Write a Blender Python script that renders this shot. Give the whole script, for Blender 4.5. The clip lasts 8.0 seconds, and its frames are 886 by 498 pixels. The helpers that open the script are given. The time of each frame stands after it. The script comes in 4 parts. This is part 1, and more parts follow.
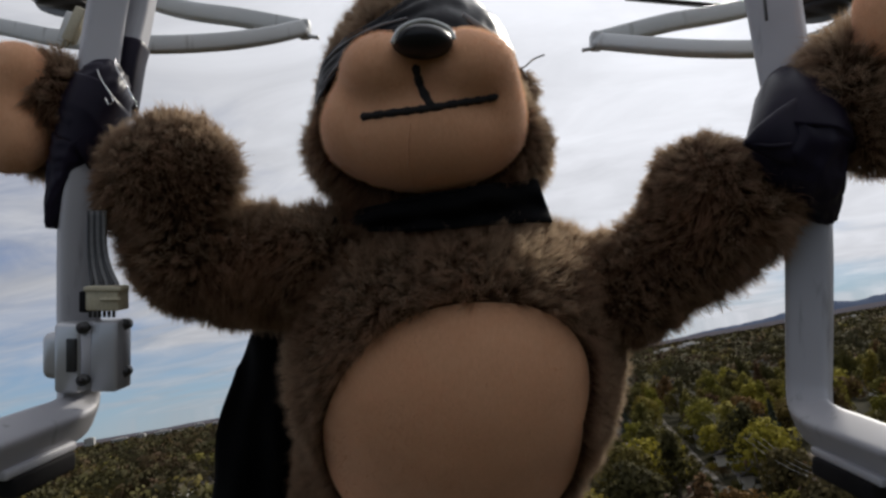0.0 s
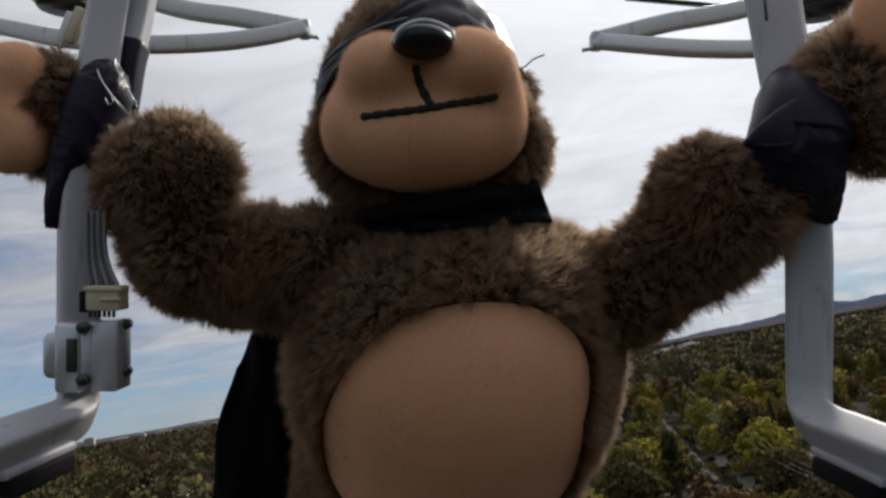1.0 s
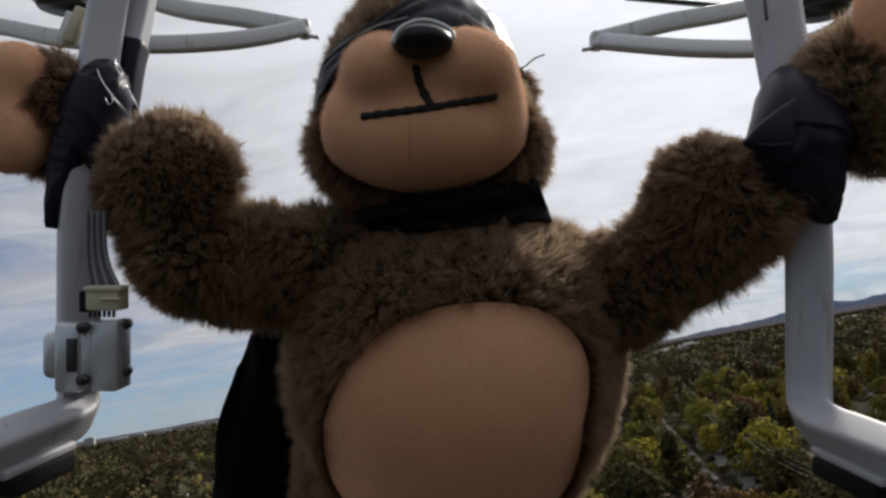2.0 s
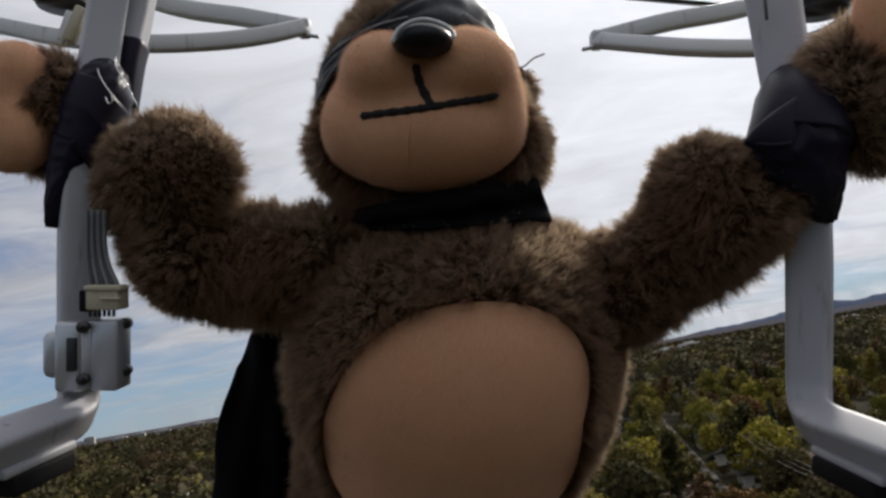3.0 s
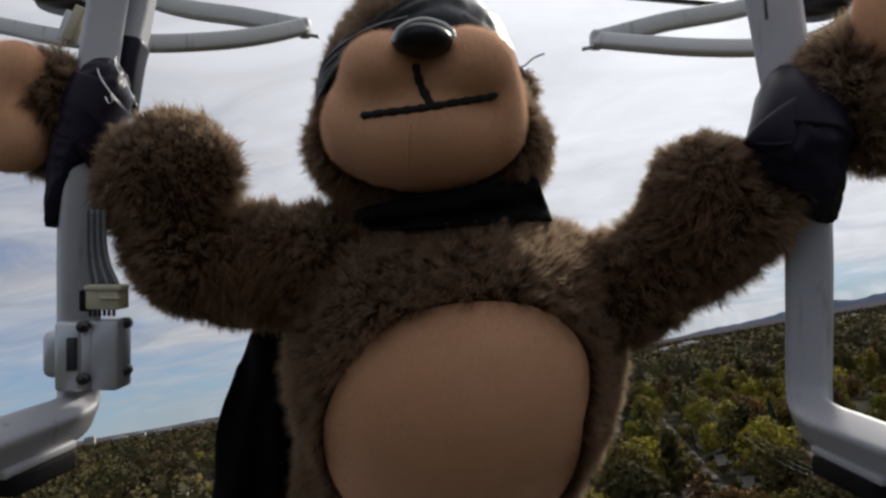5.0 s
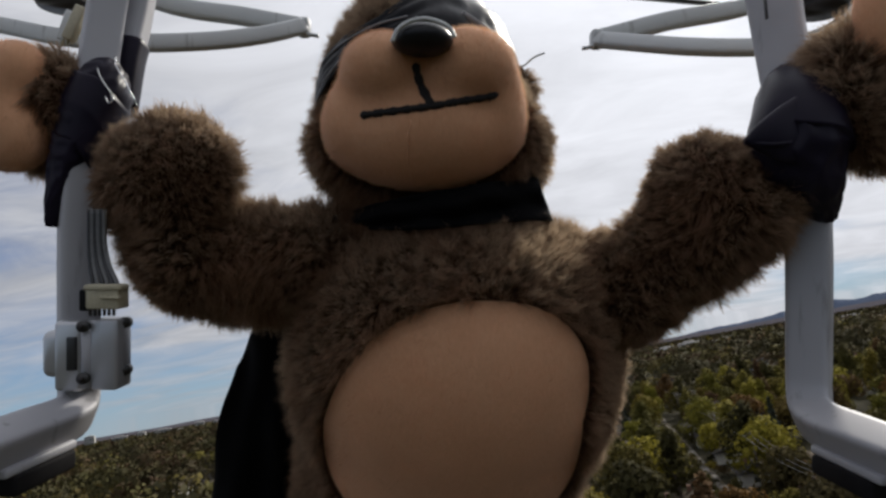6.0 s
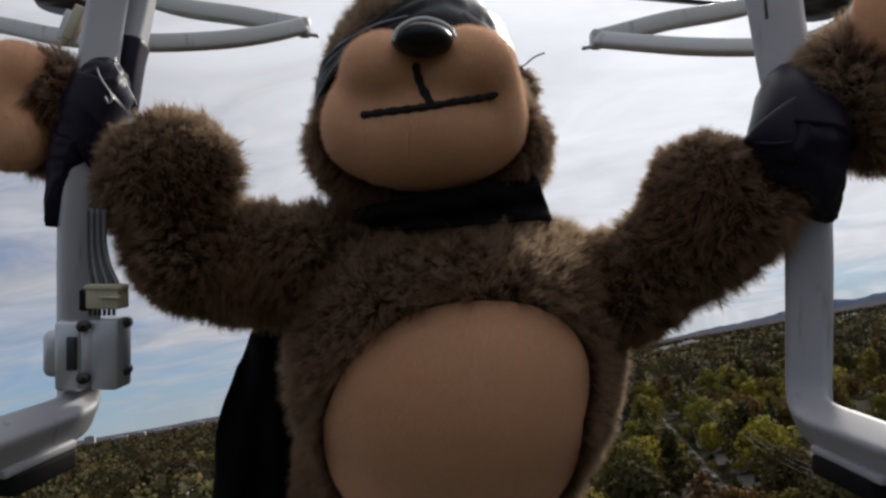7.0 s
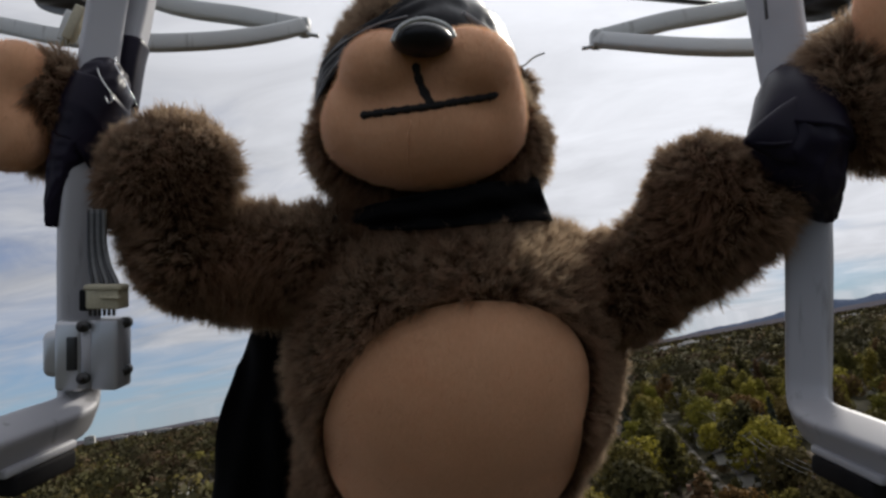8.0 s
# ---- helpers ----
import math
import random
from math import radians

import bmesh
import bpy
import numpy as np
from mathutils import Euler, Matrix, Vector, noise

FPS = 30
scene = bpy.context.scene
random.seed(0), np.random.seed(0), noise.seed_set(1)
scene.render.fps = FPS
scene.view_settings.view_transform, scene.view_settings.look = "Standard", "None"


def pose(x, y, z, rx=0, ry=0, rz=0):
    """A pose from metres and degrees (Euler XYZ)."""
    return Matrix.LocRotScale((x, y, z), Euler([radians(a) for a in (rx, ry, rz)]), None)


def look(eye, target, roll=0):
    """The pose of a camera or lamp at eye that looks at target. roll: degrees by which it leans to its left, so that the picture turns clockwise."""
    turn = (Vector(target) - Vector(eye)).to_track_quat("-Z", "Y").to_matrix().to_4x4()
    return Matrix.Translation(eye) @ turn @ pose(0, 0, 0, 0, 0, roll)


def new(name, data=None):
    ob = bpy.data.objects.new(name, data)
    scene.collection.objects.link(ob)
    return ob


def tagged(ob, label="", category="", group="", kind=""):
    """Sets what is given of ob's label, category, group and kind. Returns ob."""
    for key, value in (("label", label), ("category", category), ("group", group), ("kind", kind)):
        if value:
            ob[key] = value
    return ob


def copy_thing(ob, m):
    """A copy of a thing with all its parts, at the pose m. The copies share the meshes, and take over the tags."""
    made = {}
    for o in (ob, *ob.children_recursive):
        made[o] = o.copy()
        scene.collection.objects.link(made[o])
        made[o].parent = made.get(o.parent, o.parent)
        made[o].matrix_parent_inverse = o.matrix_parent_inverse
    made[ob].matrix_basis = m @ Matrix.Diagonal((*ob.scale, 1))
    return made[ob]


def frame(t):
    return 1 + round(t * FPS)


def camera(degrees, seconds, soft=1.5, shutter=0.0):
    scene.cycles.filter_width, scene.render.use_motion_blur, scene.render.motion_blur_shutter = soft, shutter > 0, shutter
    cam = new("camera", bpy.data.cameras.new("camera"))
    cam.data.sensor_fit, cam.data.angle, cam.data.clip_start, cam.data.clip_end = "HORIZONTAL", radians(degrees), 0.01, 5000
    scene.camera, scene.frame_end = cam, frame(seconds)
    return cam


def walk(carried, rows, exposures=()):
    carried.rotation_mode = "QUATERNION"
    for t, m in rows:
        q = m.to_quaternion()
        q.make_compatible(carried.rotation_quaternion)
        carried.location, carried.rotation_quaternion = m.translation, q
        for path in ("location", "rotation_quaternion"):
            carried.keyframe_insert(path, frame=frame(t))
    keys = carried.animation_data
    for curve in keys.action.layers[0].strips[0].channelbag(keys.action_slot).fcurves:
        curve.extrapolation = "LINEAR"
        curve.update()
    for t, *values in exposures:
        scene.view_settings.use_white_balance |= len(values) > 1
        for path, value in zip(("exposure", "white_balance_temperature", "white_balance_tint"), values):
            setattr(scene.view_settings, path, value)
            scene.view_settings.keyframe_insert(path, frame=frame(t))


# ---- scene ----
# The drone hangs banked and nose-up over the suburb; its own axes: x right, y ahead, z up, origin at the lens.
HEIGHT = 28.0
RIG = pose(0, 0, HEIGHT, 11.4, 0, 0) @ pose(0, 0, 0, 0, 9.9, 0)
cam = camera(70.0, 8.0, soft=2.7)
NOD = [(0.0, 0.15), (1.5, 0.15), (3.0, 0.08), (4.5, 0.07), (6.0, 0.01), (7.5, 0.0), (8.0, 0.01)]
walk(cam, [(t, RIG @ pose(0, 0, 0, 90 + nod, 0, 0)) for t, nod in NOD])

# ---------------------------------------------------------------- sky and sun
SUN_AZ, SUN_EL = 38.0, 36.0   # degrees east of ahead, above the horizon
sun_way = Vector((math.sin(radians(SUN_AZ)) * math.cos(radians(SUN_EL)), math.cos(radians(SUN_AZ)) * math.cos(radians(SUN_EL)), math.sin(radians(SUN_EL))))
world = bpy.data.worlds.new("sky")
scene.world = world
world.use_nodes = True
wt = world.node_tree
wt.nodes.clear()


def wnode(kind, **inputs):
    n = wt.nodes.new(kind)
    for key, value in inputs.items():
        n.inputs[key.replace("_", " ")].default_value = value
    return n


def wlink(a, b):
    wt.links.new(a, b)


def wmath(op, a, b=None, clamp=False):
    n = wt.nodes.new("ShaderNodeMath")
    n.operation, n.use_clamp = op, clamp
    for i, v in enumerate((a, b)):
        if v is None:
            continue
        if isinstance(v, (int, float)):
            n.inputs[i].default_value = v
        else:
            wlink(v, n.inputs[i])
    return n.outputs[0]


def wvec(op, a, b):
    n = wt.nodes.new("ShaderNodeVectorMath")
    n.operation = op
    for i, v in enumerate((a, b)):
        if isinstance(v, (tuple, Vector)):
            n.inputs[i].default_value = v
        else:
            wlink(v, n.inputs[i])
    return n


sky = wt.nodes.new("ShaderNodeTexSky")
sky.sky_type, sky.sun_disc = "NISHITA", False
sky.sun_elevation, sky.sun_rotation = radians(SUN_EL), radians(SUN_AZ)
sky.air_density, sky.dust_density, sky.ozone_density = 1.0, 0.0, 3.0
blue_sky = wvec("MULTIPLY", sky.outputs[0], (0.052, 0.063, 0.084)).outputs[0]
way = wt.nodes.new("ShaderNodeTexCoord").outputs["Generated"]
split = wt.nodes.new("ShaderNodeSeparateXYZ")
wlink(way, split.inputs[0])
up = wmath("MAXIMUM", split.outputs[2], 0.02)
# cloud sheet: directions thrown onto a flat layer overhead
sheet = wt.nodes.new("ShaderNodeCombineXYZ")
lift = wmath("ADD", up, 0.16)
wlink(wmath("DIVIDE", split.outputs[0], lift), sheet.inputs[0])
wlink(wmath("DIVIDE", split.outputs[1], lift), sheet.inputs[1])
turn = wt.nodes.new("ShaderNodeMapping")
turn.inputs["Rotation"].default_value = (0, 0, radians(28))
turn.inputs["Scale"].default_value = (0.75, 1.3, 1)
turn.inputs["Location"].default_value = (0.7, 0.3, 0)
wlink(sheet.outputs[0], turn.inputs[0])
n1 = wnode("ShaderNodeTexNoise", Scale=0.9, Detail=6.0, Roughness=0.55, Distortion=0.4)
wlink(turn.outputs[0], n1.inputs["Vector"])
n2 = wnode("ShaderNodeTexNoise", Scale=2.6, Detail=7.0, Roughness=0.6, Distortion=0.7)
wlink(turn.outputs[0], n2.inputs["Vector"])
toward = wvec("DOT_PRODUCT", way, sun_way).outputs["Value"]
near_sun = wmath("POWER", wmath("MAXIMUM", toward, 0.0), 3.0)
# cover thins out towards the horizon
low = wmath("SUBTRACT", 1.0, wmath("MULTIPLY", up, 4.6), clamp=True)
haze = wt.nodes.new("ShaderNodeMix")
haze.data_type = "RGBA"
wlink(wmath("MULTIPLY", low, 0.75), haze.inputs[0])
wlink(blue_sky, haze.inputs[6])
haze.inputs[7].default_value = (0.285, 0.385, 0.495, 1)
clear_sky = haze.outputs[2]
amount = wmath("ADD", wmath("MULTIPLY", n1.outputs[0], 1.5), wmath("MULTIPLY", n2.outputs[0], 0.5))
amount = wmath("ADD", amount, wmath("MULTIPLY", near_sun, 0.48))
amount = wmath("SUBTRACT", amount, wmath("MULTIPLY", low, 0.36))
ramp = wt.nodes.new("ShaderNodeMapRange")
ramp.interpolation_type = "SMOOTHSTEP"
ramp.inputs["From Min"].default_value, ramp.inputs["From Max"].default_value = 0.50, 1.12
wlink(amount, ramp.inputs[0])
grain = wmath("MULTIPLY", wmath("SUBTRACT", n2.outputs[0], 0.5), 0.5)
bright = wmath("ADD", wmath("ADD", wmath("ADD", 0.38, wmath("MULTIPLY", up, 0.30)), wmath("MULTIPLY", near_sun, 0.50)), grain)
# the sheet dulls away from the sun and brightens again where it is lit from the front
facing = wmath("POWER", wmath("MAXIMUM", wmath("MULTIPLY", toward, -1.0), 0.0), 2.0)
bright = wmath("MULTIPLY", bright, wmath("ADD", wmath("ADD", 0.43, wmath("MULTIPLY", wmath("ADD", toward, 0.75, clamp=True), 0.57)), wmath("MULTIPLY", facing, 0.95)))
tone = wt.nodes.new("ShaderNodeVectorMath")
tone.operation = "SCALE"
tone.inputs[0].default_value = (0.96, 0.98, 1.05)
wlink(bright, tone.inputs["Scale"])
mix = wt.nodes.new("ShaderNodeMix")
mix.data_type = "RGBA"
wlink(ramp.outputs[0], mix.inputs[0])
wlink(clear_sky, mix.inputs[6])
wlink(tone.outputs[0], mix.inputs[7])
bg = wnode("ShaderNodeBackground", Strength=1.0)
wlink(mix.outputs[2], bg.inputs[0])
wlink(bg.outputs[0], wt.nodes.new("ShaderNodeOutputWorld").inputs[0])

sun = new("sun", bpy.data.lights.new("sun", "SUN"))
sun.data.energy, sun.data.angle, sun.data.color = 3.3, radians(10), (1.0, 0.94, 0.85)
sun.matrix_world = look(sun_way * 100, (0, 0, 0))


# ---------------------------------------------------------------- materials
class Mat:
    """A small builder for node materials."""

    def __init__(self, name):
        self.m = bpy.data.materials.new(name)
        self.m.use_nodes = True
        self.t = self.m.node_tree
        self.b = self.t.nodes["Principled BSDF"]
        self.out = self.t.nodes["Material Output"]

    def node(self, kind, **inputs):
        n = self.t.nodes.new(kind)
        for key, value in inputs.items():
            n.inputs[key.replace("_", " ")].default_value = value
        return n

    def link(self, a, b):
        self.t.links.new(a, b)

    def noise(self, scale, detail=4.0, rough=0.55, stretch=(1, 1, 1)):
        co = self.t.nodes.new("ShaderNodeTexCoord")
        mp = self.t.nodes.new("ShaderNodeMapping")
        mp.inputs["Scale"].default_value = stretch
        self.link(co.outputs["Object"], mp.inputs[0])
        n = self.node("ShaderNodeTexNoise", Scale=scale, Detail=detail, Roughness=rough)
        self.link(mp.outputs[0], n.inputs["Vector"])
        return n.outputs[0]

    def ramp(self, fac, stops):
        r = self.t.nodes.new("ShaderNodeValToRGB")
        while len(r.color_ramp.elements) < len(stops):
            r.color_ramp.elements.new(0.5)
        for e, (p, c) in zip(r.color_ramp.elements, stops):
            e.position, e.color = p, (*c, 1)
        self.link(fac, r.inputs[0])
        return r.outputs[0]

    def mix(self, fac, a, b, blend="MIX"):
        n = self.t.nodes.new("ShaderNodeMix")
        n.data_type, n.blend_type = "RGBA", blend
        for i, v in ((0, fac), (6, a), (7, b)):
            if isinstance(v, (int, float)):
                n.inputs[i].default_value = v
            elif isinstance(v, tuple):
                n.inputs[i].default_value = (*v, 1)
            else:
                self.link(v, n.inputs[i])
        return n.outputs[2]

    def bump(self, fac, strength=0.3, distance=0.001):
        n = self.node("ShaderNodeBump", Strength=strength, Distance=distance)
        self.link(fac, n.inputs["Height"])
        self.link(n.outputs[0], self.b.inputs["Normal"])

    def color(self, c):
        if isinstance(c, tuple):
            self.b.inputs["Base Color"].default_value = (*c, 1)
        else:
            self.link(c, self.b.inputs["Base Color"])
        return self

    def set(self, **kw):
        for key, value in kw.items():
            self.b.inputs[key.replace("_", " ")].default_value = value
        return self


def worn(name, light, dark, scale, rough=0.6, bump=0.2, distance=0.001, fine=8.0, metal=0.0, spec=0.5):
    """Two-scale mottled material."""
    q = Mat(name)
    a = q.noise(scale, 5)
    c = q.ramp(a, [(0.3, dark), (0.7, light)])
    f = q.noise(scale * fine, 3)
    c = q.mix(0.35, c, q.ramp(f, [(0.3, tuple(0.7 * v for v in light)), (0.7, tuple(min(1, 1.2 * v) for v in light))]), "MIX")
    q.color(c).set(Roughness=rough, Metallic=metal)
    q.b.inputs["Specular IOR Level"].default_value = spec
    q.bump(f, bump, distance)
    return q.m




def plastic(name, c, rough, metal=0.0):
    """Smooth moulding with faint grime and scuffs."""
    q = Mat(name)
    a = q.ramp(q.noise(14, 5), [(0.35, tuple(0.90 * v for v in c)), (0.65, c)])
    scuff = q.ramp(q.noise(120, 6, stretch=(1, 1, 0.15)), [(0.62, (1, 1, 1)), (0.72, (0.68, 0.67, 0.66))])
    q.color(q.mix(1.0, a, scuff, "MULTIPLY")).set(Roughness=rough, Metallic=metal)
    q.bump(q.noise(300, 2), 0.04, 0.0001)
    return q.m


m_white = plastic("white_moulding", (0.45, 0.45, 0.48), 0.5)
m_alu = plastic("cast_clamp", (0.60, 0.61, 0.63), 0.3, 0.6)
m_cover = plastic("sensor_cover", (0.50, 0.51, 0.54), 0.3, 0.4)
m_guard = plastic("guard_plastic", (0.68, 0.69, 0.68), 0.42)
m_screw = worn("black_screw", (0.07, 0.07, 0.07), (0.03, 0.03, 0.03), 200, 0.35, 0.1, 0.0002, metal=0.6)
m_rubber = worn("black_rubber", (0.014, 0.013, 0.014), (0.007, 0.007, 0.008), 90, 0.8, 0.2, 0.0004, spec=0.15)
m_cream = worn("cream_nylon", (0.55, 0.50, 0.36), (0.42, 0.38, 0.27), 120, 0.45, 0.1, 0.0002)
m_wire = worn("grey_wire", (0.20, 0.20, 0.20), (0.10, 0.10, 0.105), 120, 0.4, 0.05, 0.0002)
m_wire_dark = worn("dark_wire", (0.05, 0.05, 0.055), (0.03, 0.03, 0.03), 120, 0.4, 0.05, 0.0002)
m_steel = worn("tie_wire", (0.65, 0.65, 0.66), (0.45, 0.45, 0.46), 300, 0.25, 0.05, 0.0001, metal=1.0)
m_motor = worn("motor_housing", (0.05, 0.045, 0.045), (0.025, 0.02, 0.02), 60, 0.4, 0.1, 0.0003, metal=0.4)


def tape_material():
    q = Mat("black_tape")
    q.color(q.ramp(q.noise(40, 4), [(0.3, (0.009, 0.007, 0.015)), (0.75, (0.020, 0.016, 0.030))]))
    q.set(Roughness=0.38, Specular_IOR_Level=0.13)
    q.bump(q.noise(110, 3), 0.2, 0.0006)
    return q.m


def cloth_material():
    q = Mat("black_cloth")
    q.color(q.ramp(q.noise(30, 4), [(0.3, (0.0025, 0.0025, 0.003)), (0.8, (0.006, 0.006, 0.007))]))
    q.set(Roughness=0.9, Specular_IOR_Level=0.1)
    q.bump(q.noise(1400, 2), 0.3, 0.0003)
    return q.m


def vinyl_material():
    q = Mat("mask_vinyl")
    q.color(q.ramp(q.noise(50, 4), [(0.3, (0.006, 0.006, 0.008)), (0.75, (0.013, 0.013, 0.017))]))
    q.set(Roughness=0.36, Specular_IOR_Level=0.18)
    q.bump(q.noise(90, 4), 0.3, 0.0015)
    return q.m


def fleece_material():
    q = Mat("peach_fleece")
    c = q.ramp(q.noise(24, 5), [(0.25, (0.69, 0.365, 0.205)), (0.75, (0.79, 0.445, 0.265))])
    f = q.noise(900, 3, stretch=(1, 1, 0.35))
    c = q.mix(0.25, c, q.ramp(f, [(0.3, (0.57, 0.285, 0.150)), (0.7, (0.82, 0.465, 0.275))]))
    q.color(c).set(Roughness=0.95, Specular_IOR_Level=0.15, Sheen_Weight=0.25, Sheen_Roughness=0.5)
    q.bump(f, 0.5, 0.0006)
    return q.m


def pile_material(name, root, tip, light):
    """Strands: darker backing, frosted ends, some strands lighter; a little light passes through."""
    q = Mat(name)
    at = q.t.nodes.new("ShaderNodeAttribute")
    at.attribute_name = "along"
    geo = q.t.nodes.new("ShaderNodeNewGeometry")
    tips = q.ramp(geo.outputs["Random Per Island"], [(0.0, tip), (0.7, tip), (1.0, light)])
    c = q.mix(at.outputs["Fac"], root, tips)
    patch = q.ramp(q.noise(38, 3), [(0.3, (0.72, 0.72, 0.74)), (0.7, (1.15, 1.12, 1.08))])
    c = q.mix(1.0, c, patch, "MULTIPLY")
    q.color(c).set(Roughness=0.65, Specular_IOR_Level=0.25)
    tr = q.node("ShaderNodeBsdfTranslucent")
    q.link(q.mix(at.outputs["Fac"], c, (0.92, 0.71, 0.49)), tr.inputs[0])
    ms = q.t.nodes.new("ShaderNodeMixShader")
    ms.inputs[0].default_value = 0.42
    q.link(q.b.outputs[0], ms.inputs[1])
    q.link(tr.outputs[0], ms.inputs[2])
    q.link(ms.outputs[0], q.out.inputs[0])
    return q.m


m_tape, m_cloth, m_vinyl, m_fleece = tape_material(), cloth_material(), vinyl_material(), fleece_material()
m_backing = worn("fur_backing", (0.080, 0.045, 0.024), (0.055, 0.031, 0.017), 60, 0.95, 0.3, 0.001, spec=0.1)
m_pile = pile_material("brown_pile", (0.070, 0.033, 0.021), (0.165, 0.079, 0.047), (0.43, 0.275, 0.175))
m_nap = pile_material("peach_nap", (0.71, 0.37, 0.205), (0.82, 0.475, 0.285), (0.88, 0.59, 0.395))
m_thread = worn("black_thread", (0.012, 0.010, 0.010), (0.006, 0.005, 0.005), 500, 0.8, 0.5, 0.0004)
m_nose = worn("black_gloss_plastic", (0.014, 0.014, 0.018), (0.008, 0.008, 0.010), 60, 0.38, 0.06, 0.0003, spec=0.35)
m_strap_glint = worn("grey_strap_glint", (0.30, 0.30, 0.31), (0.20, 0.20, 0.21), 300, 0.6, 0.3, 0.0003)

LEAF = [(0.00, (0.040, 0.037, 0.018)), (0.14, (0.120, 0.110, 0.030)), (0.26, (0.050, 0.045, 0.021)), (0.38, (0.235, 0.205, 0.040)), (0.48, (0.062, 0.050, 0.026)),
        (0.60, (0.140, 0.128, 0.032)), (0.70, (0.050, 0.044, 0.022)), (0.80, (0.190, 0.155, 0.032)), (0.92, (0.080, 0.046, 0.028)), (1.0, (0.160, 0.090, 0.024))]


def leaf_material(name, source, stops=LEAF):
    """Autumn leaves: the tree picks a hue, its clumps vary a little."""
    q = Mat(name)
    if source == "object":
        pick = q.t.nodes.new("ShaderNodeObjectInfo").outputs["Random"]
    else:
        at = q.t.nodes.new("ShaderNodeAttribute")
        at.attribute_name = "hue"
        pick = at.outputs["Fac"]
    c = q.ramp(pick, stops)
    # distant leaves: the greying of haze is mixed into their colour
    if source == "hue":
        c = q.mix(0.3, c, (0.050, 0.046, 0.038))
    geo = q.t.nodes.new("ShaderNodeNewGeometry")
    spread = [(0.0, (0.72, 0.73, 0.73)), (1.0, (1.16, 1.15, 1.05))] if source == "object" else [(0.0, (0.90, 0.90, 0.90)), (1.0, (1.06, 1.06, 1.04))]
    c = q.mix(1.0, c, q.ramp(geo.outputs["Random Per Island"], spread), "MULTIPLY")
    q.color(c).set(Roughness=0.8, Specular_IOR_Level=0.06)
    tr = q.node("ShaderNodeBsdfTranslucent")
    q.link(c, tr.inputs[0])
    ms = q.t.nodes.new("ShaderNodeMixShader")
    ms.inputs[0].default_value = 0.3 if source == "object" else 0.12
    q.link(q.b.outputs[0], ms.inputs[1])
    q.link(tr.outputs[0], ms.inputs[2])
    q.link(ms.outputs[0], q.out.inputs[0])
    return q.m


m_leaf, m_leaf_far = leaf_material("autumn_leaf", "object"), leaf_material("autumn_leaf_hazed", "hue")
m_leaf_lime = leaf_material("yellow_green_leaf", "object", [(0.0, (0.185, 0.175, 0.030)), (0.5, (0.265, 0.228, 0.034)), (1.0, (0.150, 0.140, 0.028))])
m_needle = worn("spruce_needle", (0.030, 0.040, 0.022), (0.016, 0.022, 0.013), 0.8, 0.8, 0.3, 0.05)
m_bark = worn("bark", (0.12, 0.095, 0.07), (0.06, 0.047, 0.035), 3, 0.9, 0.5, 0.03)
m_ground = worn("suburb_ground", (0.034, 0.030, 0.016), (0.016, 0.016, 0.009), 0.03, 0.95, 0.4, 0.2, fine=12, spec=0.05)


def lane_material():
    """Old paving with pale patches, dark repairs and drifts of fallen leaves."""
    q = Mat("weathered_asphalt")
    c = q.ramp(q.noise(0.22, 4), [(0.36, (0.060, 0.055, 0.048)), (0.50, (0.120, 0.110, 0.098)), (0.64, (0.270, 0.250, 0.220))])
    drift = q.ramp(q.noise(0.55, 5, 0.65), [(0.50, (0, 0, 0)), (0.60, (1, 1, 1))])
    q.color(q.mix(drift, c, (0.075, 0.055, 0.030))).set(Roughness=0.92, Specular_IOR_Level=0.1)
    q.bump(q.noise(4.0, 3), 0.2, 0.01)
    return q.m


m_road = lane_material()
m_walk = worn("pale_concrete", (0.40, 0.38, 0.34), (0.28, 0.265, 0.24), 0.5, 0.9, 0.2, 0.01)
# ridge and rise: the haze of distance is put into the base colour
m_ridge = worn("hazed_ridge", (0.070, 0.088, 0.130), (0.045, 0.060, 0.098), 0.004, 1.0, 0.1, 1.0, spec=0.0)
m_rise = worn("hazed_rise", (0.088, 0.083, 0.094), (0.062, 0.058, 0.068), 0.006, 1.0, 0.1, 1.0, spec=0.0)
m_pale = worn("pale_render", (0.55, 0.53, 0.50), (0.42, 0.41, 0.39), 0.05, 0.8, 0.1, 0.01)
m_tower = worn("blue_glass_facade", (0.055, 0.10, 0.15), (0.035, 0.065, 0.10), 0.05, 0.25, 0.05, 0.01)
m_pane = worn("dark_window", (0.03, 0.04, 0.05), (0.02, 0.025, 0.03), 0.5, 0.12, 0.02, 0.01)
m_pole = worn("timber_pole", (0.14, 0.11, 0.08), (0.08, 0.065, 0.05), 2, 0.9, 0.4, 0.01)
m_line = worn("aluminium_line", (0.22, 0.22, 0.22), (0.15, 0.15, 0.15), 2, 0.4, 0.05, 0.001, metal=0.5)
WALLS = [worn("brick_wall", (0.26, 0.15, 0.11), (0.18, 0.10, 0.075), 0.7, 0.9, 0.3, 0.02), worn("tan_siding", (0.46, 0.40, 0.31), (0.36, 0.31, 0.24), 0.7, 0.8, 0.2, 0.02),
         worn("grey_siding", (0.36, 0.37, 0.37), (0.27, 0.28, 0.28), 0.7, 0.8, 0.2, 0.02), worn("white_siding", (0.68, 0.67, 0.63), (0.55, 0.54, 0.51), 0.7, 0.8, 0.2, 0.02)]
